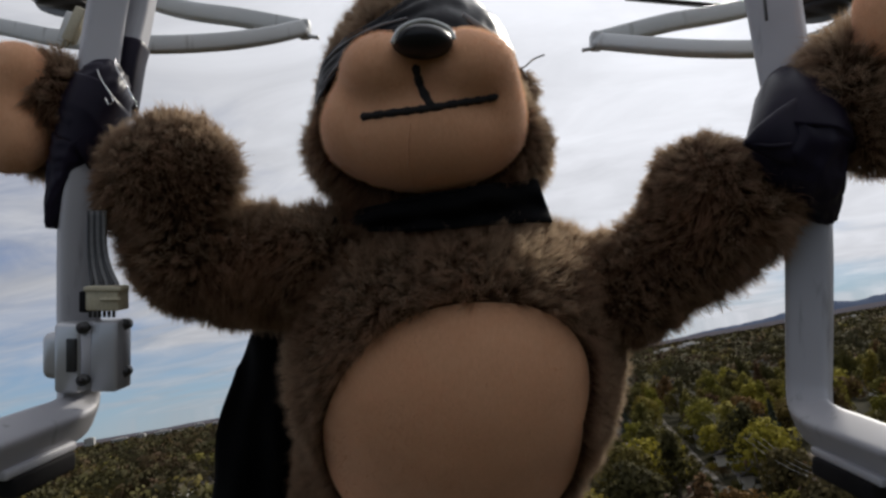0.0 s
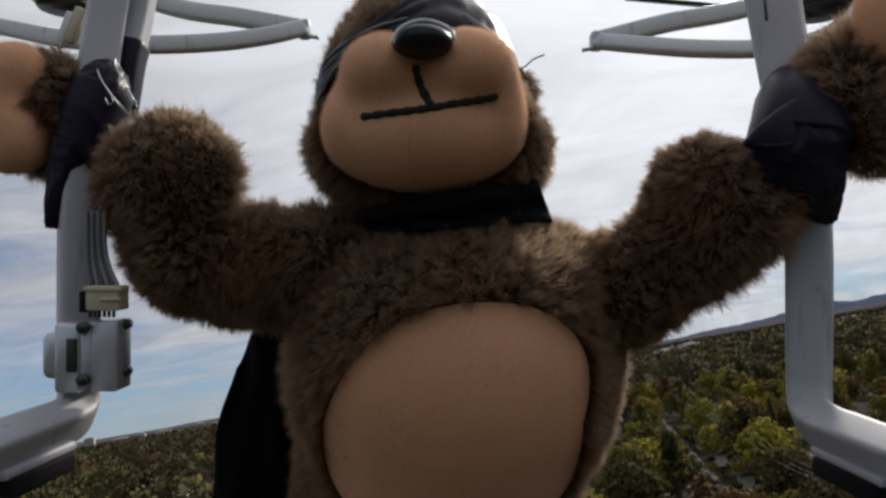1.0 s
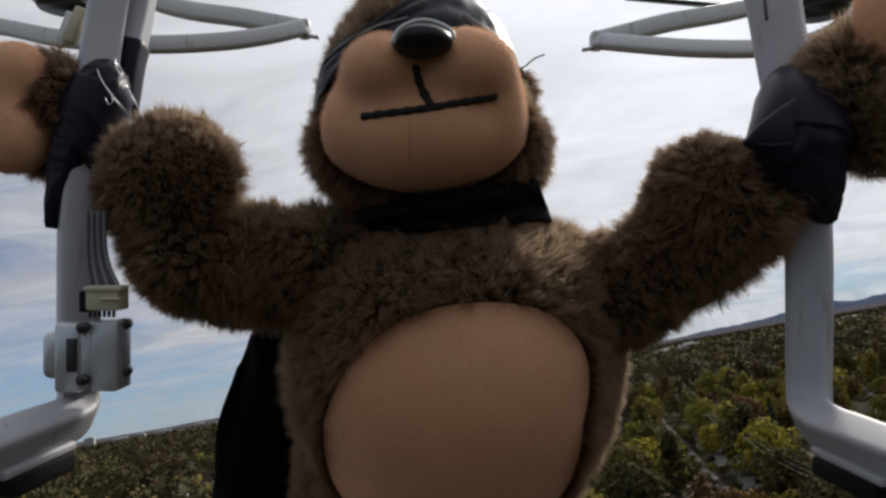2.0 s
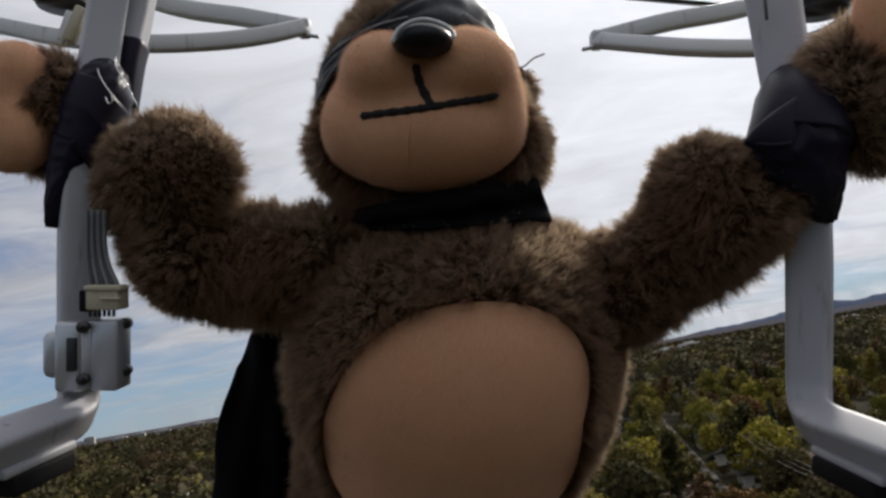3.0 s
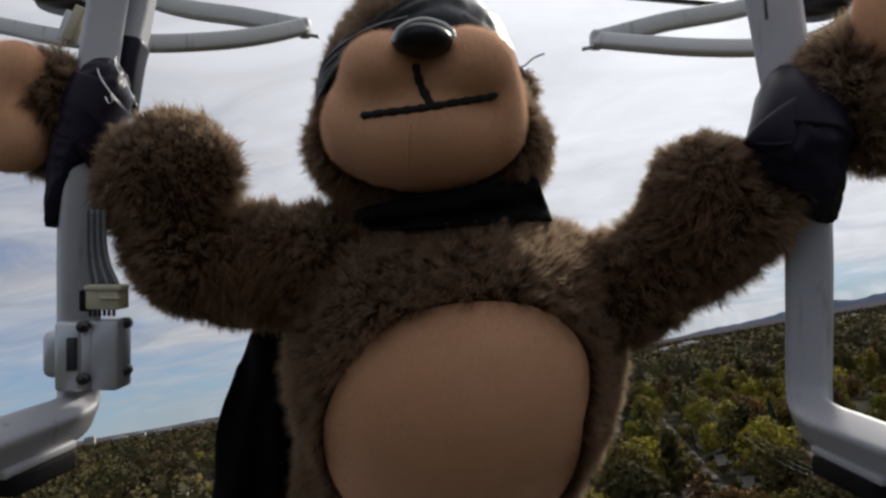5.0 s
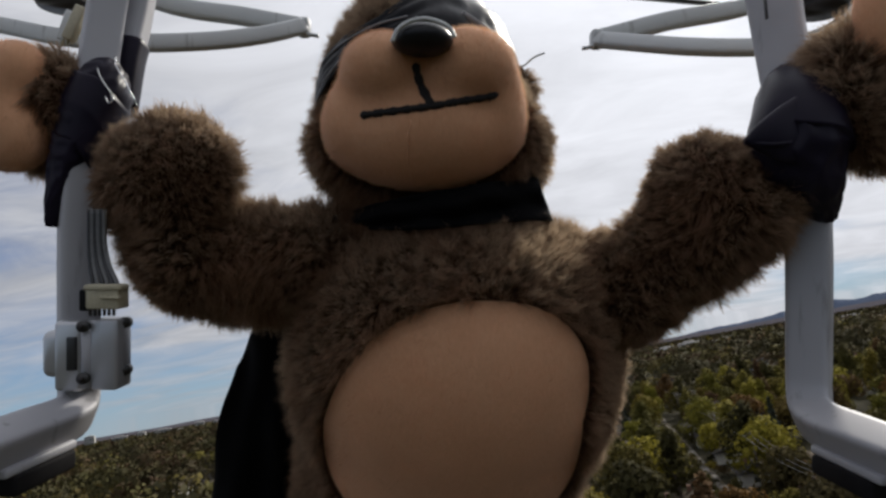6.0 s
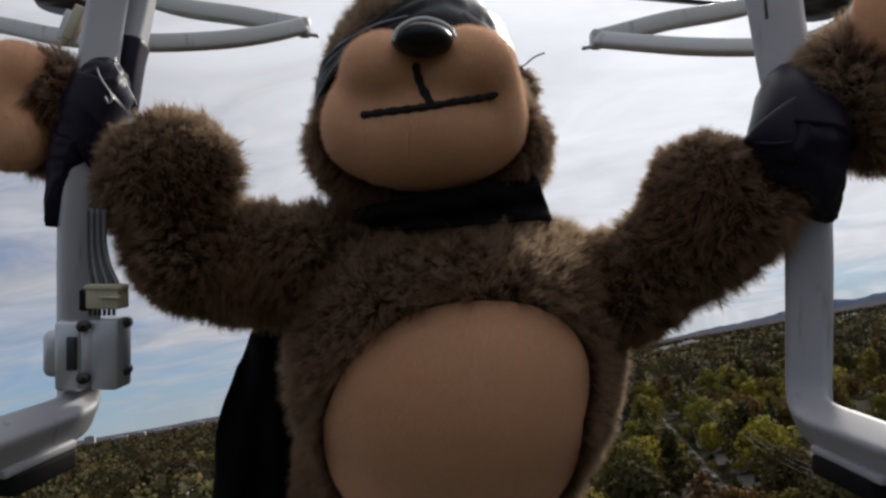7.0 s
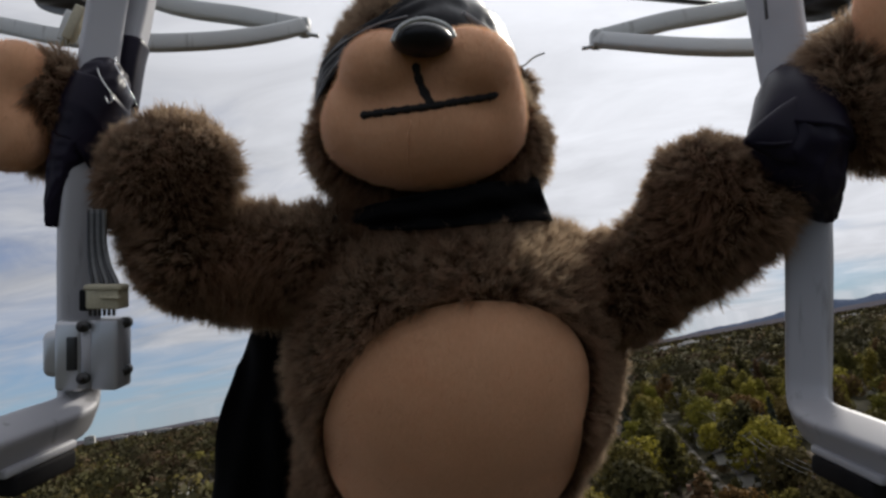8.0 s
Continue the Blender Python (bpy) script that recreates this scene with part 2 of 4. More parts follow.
ROOFS = [worn("brown_shingle", (0.062, 0.050, 0.042), (0.040, 0.033, 0.028), 0.8, 0.95, 0.4, 0.03, spec=0.05), worn("grey_shingle", (0.080, 0.074, 0.070), (0.052, 0.048, 0.046), 0.8, 0.95, 0.4, 0.03, spec=0.05),
         worn("charcoal_shingle", (0.048, 0.046, 0.047), (0.030, 0.029, 0.030), 0.8, 0.95, 0.4, 0.03, spec=0.05), worn("tan_shingle", (0.105, 0.085, 0.066), (0.072, 0.060, 0.047), 0.8, 0.95, 0.4, 0.03, spec=0.05)]
CARS = [worn("white_car_paint", (0.75, 0.75, 0.75), (0.65, 0.65, 0.65), 2, 0.25, 0.02, 0.001), worn("silver_car_paint", (0.42, 0.43, 0.44), (0.35, 0.36, 0.37), 2, 0.25, 0.02, 0.001, metal=0.5),
        worn("dark_car_paint", (0.03, 0.035, 0.05), (0.02, 0.022, 0.03), 2, 0.22, 0.02, 0.001)]


# ---------------------------------------------------------------- mesh helpers
def mesh_of(name, verts, faces, mats, index=None, smooth=True):
    me = bpy.data.meshes.new(name)
    me.from_pydata([tuple(v) for v in verts], [], [tuple(f) for f in faces])
    for m in mats:
        me.materials.append(m)
    if index is not None:
        me.polygons.foreach_set("material_index", np.asarray(index, dtype=np.int32))
    me.polygons.foreach_set("use_smooth", np.full(len(me.polygons), smooth))
    me.update()
    return me


def part(name, bm, material, parent, label="", smooth=True):
    me = bpy.data.meshes.new(name)
    bm.to_mesh(me)
    bm.free()
    me.materials.append(material)
    me.polygons.foreach_set("use_smooth", np.full(len(me.polygons), smooth))
    ob = new(name, me)
    ob.parent = parent
    return tagged(ob, label)


def box(bm, size, m=Matrix(), bevel=0.0, segments=2):
    made = bmesh.ops.create_cube(bm, size=1.0, matrix=m @ Matrix.Diagonal((*size, 1)))["verts"]
    if bevel:
        edges = list({e for v in made for e in v.link_edges})
        bmesh.ops.bevel(bm, geom=edges, offset=bevel, segments=segments, affect="EDGES", profile=0.5)
    return bm


def rod(bm, radius, depth, m=Matrix(), segments=16, top=None):
    bmesh.ops.create_cone(bm, cap_ends=True, segments=segments, radius1=radius, radius2=radius if top is None else top, depth=depth, matrix=m)
    return bm


def spline(points, n):
    """Smooth samples through a few points of any size."""
    p = np.array(points, dtype=float)
    p = np.vstack([2 * p[0] - p[1], p, 2 * p[-1] - p[-2]])
    out = []
    for i in range(1, len(p) - 2):
        for t in np.linspace(0, 1, n, endpoint=False):
            a, b, c, d = p[i - 1:i + 3]
            out.append(0.5 * (2 * b + (c - a) * t + (2 * a - 5 * b + 4 * c - d) * t * t + (3 * b - a - 3 * c + d) * t ** 3))
    out.append(p[-2])
    return np.array(out)


def sweep(path, profile, side=(0, 1, 0)):
    """Carries a closed profile (m x 2, or one per sample) along a path; returns verts, faces with caps."""
    path = np.asarray(path)
    n = len(path)
    tang = np.gradient(path, axis=0)
    tang /= np.linalg.norm(tang, axis=1)[:, None]
    u = np.asarray(side, dtype=float)
    verts = []
    profile = np.asarray(profile)
    for i in range(n):
        u = u - tang[i] * (u @ tang[i])
        u /= np.linalg.norm(u)
        w = np.cross(tang[i], u)
        pr = profile if profile.ndim == 2 else profile[i]
        verts.append(path[i] + pr[:, :1] * u + pr[:, 1:] * w)
    m = len(verts[0])
    faces = [(i * m + j, i * m + (j + 1) % m, (i + 1) * m + (j + 1) % m, (i + 1) * m + j) for i in range(n - 1) for j in range(m)]
    faces += [tuple(range(m))[::-1], tuple(range((n - 1) * m, n * m))]
    return np.vstack(verts), faces


def rounded(a, b, power=3.0, m=20):
    """Superellipse profile."""
    t = np.linspace(0, 2 * np.pi, m, endpoint=False)
    c, s = np.cos(t), np.sin(t)
    return np.stack([a * np.sign(c) * abs(c) ** (2 / power), b * np.sign(s) * abs(s) ** (2 / power)], 1)


def swept(name, path, profile, material, parent, label="", side=(0, 1, 0)):
    v, f = sweep(path, profile, side)
    ob = new(name, mesh_of(name, v, f, [material]))
    ob.parent = parent
    return tagged(ob, label)


def thing(name, label, category, group="", m=Matrix()):
    ob = new(name)
    ob.matrix_basis = m
    ob.empty_display_size = 0.1
    return tagged(ob, label, category, group)


def surface(field, lo, hi, step):
    """Surface nets: a quad mesh of where the field is nought."""
    ax = [np.arange(a, b + step, step) for a, b in zip(lo, hi)]
    g = np.stack(np.meshgrid(*ax, indexing="ij"), -1)
    d = field(g.reshape(-1, 3)).reshape(g.shape[:3])
    n = np.array(d.shape) - 1
    total, count = np.zeros((*n, 3)), np.zeros(tuple(n))
    corner = [(i, j, k) for i in (0, 1) for j in (0, 1) for k in (0, 1)]

    def cut(a, c):
        return tuple(slice(c[i], c[i] + n[i]) for i in range(3)) if a is None else a
    for a in corner:
        for axis in range(3):
            if a[axis]:
                continue
            b = list(a)
            b[axis] = 1
            da, db = d[cut(None, a)], d[cut(None, b)]
            cross = (da < 0) != (db < 0)
            t = np.where(cross, da / np.where(cross, da - db, 1), 0)
            off = np.zeros((*n, 3)) + np.array(a)
            off[..., axis] += t
            total += off * cross[..., None]
            count += cross
    live = count > 0
    ids = np.full(tuple(n), -1)
    ids[live] = np.arange(live.sum())
    cells = np.argwhere(live)
    verts = np.array(lo) + (cells + total[live] / count[live][:, None]) * step
    faces = []
    for axis in range(3):
        o1, o2 = (axis + 1) % 3, (axis + 2) % 3
        lo_s = [slice(0, d.shape[i]) for i in range(3)]
        hi_s = list(lo_s)
        lo_s[axis], hi_s[axis] = slice(0, -1), slice(1, None)
        inside = d < 0
        flip = np.argwhere(inside[tuple(lo_s)] != inside[tuple(hi_s)])
        ok = (flip[:, o1] > 0) & (flip[:, o2] > 0) & (flip[:, o1] < n[o1]) & (flip[:, o2] < n[o2]) & (flip[:, axis] < n[axis])
        flip = flip[ok]
        quad = []
        for s1, s2 in ((1, 1), (0, 1), (0, 0), (1, 0)):
            c = flip.copy()
            c[:, o1] -= s1
            c[:, o2] -= s2
            quad.append(ids[c[:, 0], c[:, 1], c[:, 2]])
        quad = np.stack(quad, 1)
        out = inside[flip[:, 0], flip[:, 1], flip[:, 2]]
        quad[~out] = quad[~out][:, ::-1]
        faces.append(quad)
    return verts, np.vstack(faces)


# ---------------------------------------------------------------- ground, streets, distance
ground_bm = bmesh.new()
rings = [0, 60, 150, 300, 600, 1200, 2400, 4850]
spokes = 96
for r in rings[1:]:
    for i in range(spokes):
        a = 2 * math.pi * i / spokes
        z = 0 if r < 1000 else 3 * noise.noise((r * math.cos(a) / 900, r * math.sin(a) / 900, 5))
        ground_bm.verts.new((r * math.cos(a), r * math.sin(a), z))
centre = ground_bm.verts.new((0, 0, 0))
ground_bm.verts.ensure_lookup_table()
for i in range(spokes):
    j = (i + 1) % spokes
    ground_bm.faces.new((centre, ground_bm.verts[i], ground_bm.verts[j]))
    for k in range(len(rings) - 2):
        ground_bm.faces.new((ground_bm.verts[k * spokes + i], ground_bm.verts[(k + 1) * spokes + i], ground_bm.verts[(k + 1) * spokes + j], ground_bm.verts[k * spokes + j]))
tagged(part("ground", ground_bm, m_ground, None), "dry autumn lawns and bare earth under the trees", "ground", kind="structure")

ALONG, ACROSS = Vector((0.209, 0.978, 0)), Vector((0.978, -0.209, 0))   # street grid
STREET = 15.8
BLOCK = 88.0


def place(p, s, z=0.0):
    """A spot of the street grid: p metres across, s metres along."""
    return ACROSS * p + ALONG * s + Vector((0, 0, z))


GRID_TURN = -math.degrees(math.atan2(0.209, 0.978))
for i in range(-4, 6):
    bm = bmesh.new()
    box(bm, (2.5, 960, 0.06), pose(*place(STREET + BLOCK * i, 430, 0.03), 0, 0, GRID_TURN))
    tagged(part("road", bm, m_road, None, smooth=False), "narrow weathered grey lane running straight between trees", "road", "streets", "structure")


def ridge(name, far, az0, az1, rise, seed, label, material, rugged=1.0):
    """A long hill with a front slope, a crest and a back slope."""
    verts, faces = [], []
    n = 320
    for i in range(n + 1):
        f = i / n
        a = radians(az0 + (az1 - az0) * f)
        h = rise(f) * (0.68 + rugged * (0.26 * noise.noise((f * 13, seed, 0)) + 0.18 * noise.noise((f * 37, seed, 3)) + 0.10 * noise.noise((f * 90, seed, 5))))
        for k, (rr, hh) in enumerate(((far - 520, -2), (far - 300, 0.28 * h), (far - 120, 0.66 * h), (far, h), (far + 130, -2))):
            wob = 40 * noise.noise((f * 24, seed + k, 7))
            verts.append(((rr + wob) * math.sin(a), (rr + wob) * math.cos(a), hh))
    for i in range(n):
        for k in range(4):
            faces.append((i * 5 + k, (i + 1) * 5 + k, (i + 1) * 5 + k + 1, i * 5 + k + 1))
    ob = new(name, mesh_of(name, verts, faces, [material]))
    tagged(ob, label, "mountains", kind="structure")


ridge("backdrop", 4640, 4, 75, lambda f: 24 + 350 * max(0, f - 0.10), 2.0, "long mountain ridge in haze blue-grey on the horizon", m_ridge)
# this rise stands in for the hazy band along the horizon
ridge("backdrop", 4250, -75, 60, lambda f: 54 + 5 * math.sin(f * 9), 6.0, "low haze-coloured rise along the far horizon", m_rise, 0.3)


def tower(x, y, w, d, h, material, label, storeys, columns):
    body = thing("office_tower", label, "building", "distant buildings", pose(x, y, 0, 0, 0, 20))
    part("wall", box(bmesh.new(), (w, d, h), pose(0, 0, h / 2), 0.4, 1), material, body, smooth=False)
    part("roof", box(bmesh.new(), (w * 0.5, d * 0.5, 3), pose(0, 0, h + 1.5), 0.2, 1), m_pale, body, smooth=False)
    me = None
    for i in range(storeys):
        for j in range(columns):
            if me is None:
                bm = box(bmesh.new(), (0.7 * w / columns, 0.3, 0.6 * h / storeys))
                me = part("window", bm, m_pane, body, smooth=False).data
                ob = scene.collection.objects[-1]
            else:
                ob = new("window", me)
                ob.parent = body
            ob.location = (-w / 2 + (j + 0.5) * w / columns, -d / 2 - 0.1, (i + 0.5) * h / storeys)


tower(-1316, 2114, 26, 30, 88, m_tower, "tall blue-glass office tower rising over the trees", 16, 4)
tower(-1262, 2140, 30, 24, 40, m_pale, "lower pale office block beside the tower", 6, 4)
for x, y, w, h, lab in ((372, 1180, 44, 13, "long white flat-roofed commercial building"), (430, 1230, 34, 16, "pale flat-roofed commercial building"), (540, 1330, 60, 10, "low white warehouse among trees"),
                        (-640, 2350, 70, 14, "low white warehouse among trees"), (-820, 2280, 46, 18, "pale flat-roofed commercial building"), (-1010, 2250, 50, 12, "long white flat-roofed commercial building"),
                        (900, 1500, 60, 11, "low white warehouse among trees"), (-520, 2420, 40, 22, "pale flat-roofed commercial building"),
                        (-700, 2390, 60, 22, "long white flat-roofed commercial building"), (-755, 2330, 34, 24, "pale flat-roofed commercial building"), (-880, 2330, 80, 21, "long white flat-roofed commercial building"),
                        (-960, 2300, 30, 25, "pale flat-roofed commercial building"), (-1075, 2260, 54, 22, "low white warehouse among trees"), (-1130, 2220, 26, 25, "pale flat-roofed commercial building"), (-1190, 2190, 48, 22, "long white flat-roofed commercial building")):
    tower(x, y, w, 24, h, m_pale, lab, 2, 7)


# ---------------------------------------------------------------- trees
rng = np.random.default_rng(11)


def clump_quads(centres, normals, size, jitter, r):
    """Small bent leaf clumps: a kite of four corners each."""
    n = len(centres)
    a = r.normal(size=(n, 3)) * jitter + normals
    a /= np.linalg.norm(a, axis=1)[:, None]
    t = np.cross(a, r.normal(size=(n, 3)))
    t /= np.linalg.norm(t, axis=1)[:, None]
    b = np.cross(a, t)
    s = size * r.uniform(0.55, 1.35, (n, 1))
    v = np.stack([centres + t * s, centres + b * s * r.uniform(0.5, 0.9, (n, 1)) + a * s * 0.25, centres - t * s * r.uniform(0.7, 1.1, (n, 1)), centres - b * s * r.uniform(0.5, 0.9, (n, 1)) + a * s * 0.2], 1)
    return v.reshape(-1, 3)


def leafy(name, v, normals, material):
    """Leaf clumps that take the light as the rounded crown does."""
    me = mesh_of(name, v, np.arange(len(v)).reshape(-1, 4), [material])
    n = np.repeat(normals, 4, axis=0)
    me.normals_split_custom_set_from_vertices((n / np.maximum(np.linalg.norm(n, axis=1), 1e-6)[:, None]).tolist())
    return me


def crown_points(height, width, count, shape, r):
    """Spots and outward normals on a crown of several uneven lobes."""
    base = height * (0.22 if shape != "column" else 0.12)
    lobes = []
    for i in range(11 if shape == "round" else 9):
        f = r.uniform(0.1, 0.95)
        z = base + (height - base) * f
        spread = width * 0.5 * (math.sin(math.pi * min(1, 0.18 + 0.78 * f)) ** 0.8)
        a = r.uniform(0, 6.283)
        q = spread * r.uniform(0.25, 0.72)
        lobes.append((q * math.cos(a), q * math.sin(a), z, spread * r.uniform(0.45, 0.70) + 0.35, (height - base) * r.uniform(0.16, 0.30)))
    lobes.append((0, 0, height * 0.84, width * 0.22, height * 0.17))
    pick = r.integers(0, len(lobes), count)
    lob = np.array(lobes)[pick]
    nrm = r.normal(size=(count, 3))
    nrm /= np.linalg.norm(nrm, axis=1)[:, None]
    rad = lob[:, [3, 3, 4]] * r.uniform(0.72, 1.05, (count, 1))
    pts = lob[:, :3] + nrm * rad
    return pts, nrm


def trunk_mesh(bm, height, width, r):
    rod(bm, 0.03 * height, height * 0.5, pose(0, 0, height * 0.25), 8, 0.018 * height)
    for i in range(5):
        a = i * 1.256 + r.uniform(-0.4, 0.4)
        z = height * r.uniform(0.28, 0.45)
        tip = Vector((math.cos(a) * width * 0.3, math.sin(a) * width * 0.3, z + height * 0.25))
        root = Vector((0, 0, z))
        m = Matrix.Translation((root + tip) / 2) @ (tip - root).to_track_quat("Z", "Y").to_matrix().to_4x4()
        rod(bm, 0.012 * height, (tip - root).length, m, 6, 0.004 * height)
    return bm


def tree_kind(height, width, count, size, shape, seed, label, leaf=None):
    r = np.random.default_rng(seed)
    tree = thing("tree", label, "tree", "garden trees")
    part("trunk", trunk_mesh(bmesh.new(), height, width, r), m_bark, tree)
    pts, nrm = crown_points(height, width, count, shape, r)
    v = clump_quads(pts, nrm + (0, 0, 0.2), size, 0.5, r)
    out = (pts - (0, 0, height * 0.55)) / (width * 0.5, width * 0.5, height * 0.45)
    ob = new("crown", leafy("crown", v, nrm * 0.6 + out * 0.5 + r.normal(size=pts.shape) * 0.36, leaf or m_leaf))
    ob.parent = tree
    return tree


def spruce_kind(height, width, seed):
    r = np.random.default_rng(seed)
    tree = thing("spruce", "dark narrow evergreen spruce in a garden", "tree", "garden trees")
    part("trunk", rod(bmesh.new(), 0.2, height * 0.9, pose(0, 0, height * 0.45), 8, 0.04), m_bark, tree)
    f = r.uniform(0, 1, 900) ** 0.75
    z = height * (1 - 0.93 * f)
    rad = width * 0.5 * f * (0.75 + 0.35 * np.sin(z * 5)) * r.uniform(0.7, 1.05, 900)
    a = r.uniform(0, 6.283, 900)
    pts = np.stack([rad * np.cos(a), rad * np.sin(a), z], 1)
    nrm = np.stack([np.cos(a), np.sin(a), np.full(900, 0.5)], 1)
    v = clump_quads(pts, nrm, 0.42, 0.5, r)
    ob = new("crown", mesh_of("crown", v, np.arange(len(v)).reshape(-1, 4), [m_needle], smooth=False))
    ob.parent = tree
    return tree


kinds = [tree_kind(11, 10, 1250, 0.45, "round", 1, "broad autumn tree with olive and gold leaves"), tree_kind(13, 9, 1250, 0.45, "round", 2, "tall autumn shade tree with turning leaves"),
         tree_kind(8.5, 8, 1100, 0.38, "round", 3, "small round garden tree in autumn colour"), tree_kind(14, 6, 1300, 0.4, "column", 4, "narrow upright autumn poplar with turning leaves"),
         tree_kind(10, 11, 1250, 0.45, "round", 5, "wide spreading autumn tree with thinning leaves"), spruce_kind(12, 5, 6)]
limes = [tree_kind(12, 12.5, 1700, 0.42, "round", 7, "large broad tree with bright yellow-green leaves", m_leaf_lime), tree_kind(13, 7, 1300, 0.38, "column", 8, "tall upright tree with bright yellow-green leaves", m_leaf_lime),
         tree_kind(8, 7, 1100, 0.36, "round", 9, "small garden tree with bright yellow-green leaves", m_leaf_lime)]
LIME_AT = [(0, 59.9, 173.3), (1, 73.5, 174.9), (1, 61.6, 224.5), (2, 52.8, 149.3), (2, 42.6, 179.8), (0, 50.5, 118.7), (1, 79.0, 182.0), (2, 92.0, 150.0), (0, 105.0, 190.0), (1, 88.0, 240.0), (2, 70.0, 132.0), (0, 30.0, 118.0), (1, -60.0, 330.0), (0, -75.0, 300.0), (0, 118.0, 300.0)]
# house lots first, so that trees keep clear of the walls
lots = []
for i in range(-2, 5):
    for sgn in (-1, 1):
        for j in range(0, 26):
            p = STREET + BLOCK * i + sgn * (14.5 + rng.uniform(-1.5, 2.5))
            s = 38 + 21.5 * j + rng.uniform(-2, 2)
            if rng.random() < 0.9:
                lots.append((p, s, sgn))
lot_at = np.array([(p, s) for p, s, _ in lots])


def clear(p, s):
    if abs((p - STREET + BLOCK / 2) % BLOCK - BLOCK / 2) < 3.2 or (-7 < p - STREET < 3 and 98 < s < 205):
        return False
    q = np.abs(lot_at - (p, s))
    return not np.any((q[:, 0] < 5.8) & (q[:, 1] < 7.0))


# trees of the gardens ahead, each one a thing of its own
spots = [(x, y) for _, x, y in LIME_AT]
tries = 0
while len(spots) < 258 and tries < 30000:
    tries += 1
    y = 45 + 250 * rng.random() ** 0.8
    x = rng.uniform(-0.03, 0.80) * y
    p, s = x * 0.978 - y * 0.209, x * 0.209 + y * 0.978
    if clear(p, s) and all((x - a) ** 2 + (y - b) ** 2 > 44 for a, b in spots):
        spots.append((x, y))
first = {}
for kind, x, y in LIME_AT:
    k, m = limes[kind], pose(x, y, -0.1, 0, 0, 40 * x)
    if k not in first:
        k.matrix_basis = m
        first[k] = True
    else:
        copy_thing(k, m)
for x, y in spots[len(LIME_AT):]:
    k = kinds[int(rng.choice(6, p=[0.22, 0.2, 0.18, 0.18, 0.15, 0.07]))]
    g = rng.uniform(0.70, 1.08)
    m = pose(x, y, -0.1, 0, 0, rng.uniform(0, 360))
    if k not in first:
        k.matrix_basis = m
        first[k] = True
    else:
        ob = copy_thing(k, m)
        ob.scale = (g, g, g * rng.uniform(0.88, 1.12))


def woods(name, lo, hi, az, spacing, count, size, label, skip):
    """Trees beyond the gardens, joined: every tree a cloud of leaf clumps on lobes."""
    vs, hs, ns = [], [], []
    r = np.random.default_rng(int(lo) + 3)
    n = int(radians(az[1] - az[0]) * (hi * hi - lo * lo) / 2 / spacing ** 2)
    shapes = [crown_points(1.0, 0.95, count, "round", np.random.default_rng(50 + i)) for i in range(12)]
    for i in range(n):
        d = math.sqrt(r.uniform(lo * lo, hi * hi))
        a = radians(r.uniform(*az))
        x, y = d * math.sin(a), d * math.cos(a)
        if skip and 45 < y < 295 and -0.05 < x / y < 0.82:
            continue
        p, s = x * 0.978 - y * 0.209, x * 0.209 + y * 0.978
        if d < 620 and not clear(p, s):
            continue
        h = r.uniform(5, 9) if r.random() < 0.55 else r.uniform(9, 16)
        w = r.uniform(0.8, 1.15) * h
        pts, nrm = shapes[int(r.integers(12))]
        t = r.uniform(0, 6.283)
        c, q = math.cos(t), math.sin(t)
        pp = np.stack([(pts[:, 0] * c - pts[:, 1] * q) * w + x, (pts[:, 0] * q + pts[:, 1] * c) * w + y, pts[:, 2] * h], 1)
        vs.append(clump_quads(pp, nrm + (0, 0, 0.2), size, 0.2, r))
        ns.append(nrm * 0.4 + (pp - (x, y, h * 0.5)) / (w * 0.5, w * 0.5, h * 0.5) * 0.8)
        # farther woods draw fewer bright hues, dulled as through haze
        hs.append(np.full(count * 4, r.random() if r.random() < (0.34 if lo < 600 else 0.14) else r.choice((0.02, 0.08, 0.24, 0.28, 0.48, 0.5, 0.68, 0.72, 0.9, 0.93))))
    v = np.vstack(vs)
    me = leafy(name, v, np.vstack(ns), m_leaf_far)
    me.attributes.new("hue", "FLOAT", "POINT").data.foreach_set("value", np.concatenate(hs).astype(np.float32))
    tagged(new(name, me), label, "trees", kind="stuff")


woods("near_woods", 40, 640, (-52, 56), 12.5, 112, 1.03, "dense autumn street and garden trees", True)
woods("middle_woods", 640, 1500, (-46, 50), 14.0, 23, 2.0, "autumn tree canopy of the suburb beyond", False)
woods("far_woods", 1500, 4200, (-44, 48), 25.0, 9, 5.4, "far autumn tree canopy to the horizon", False)


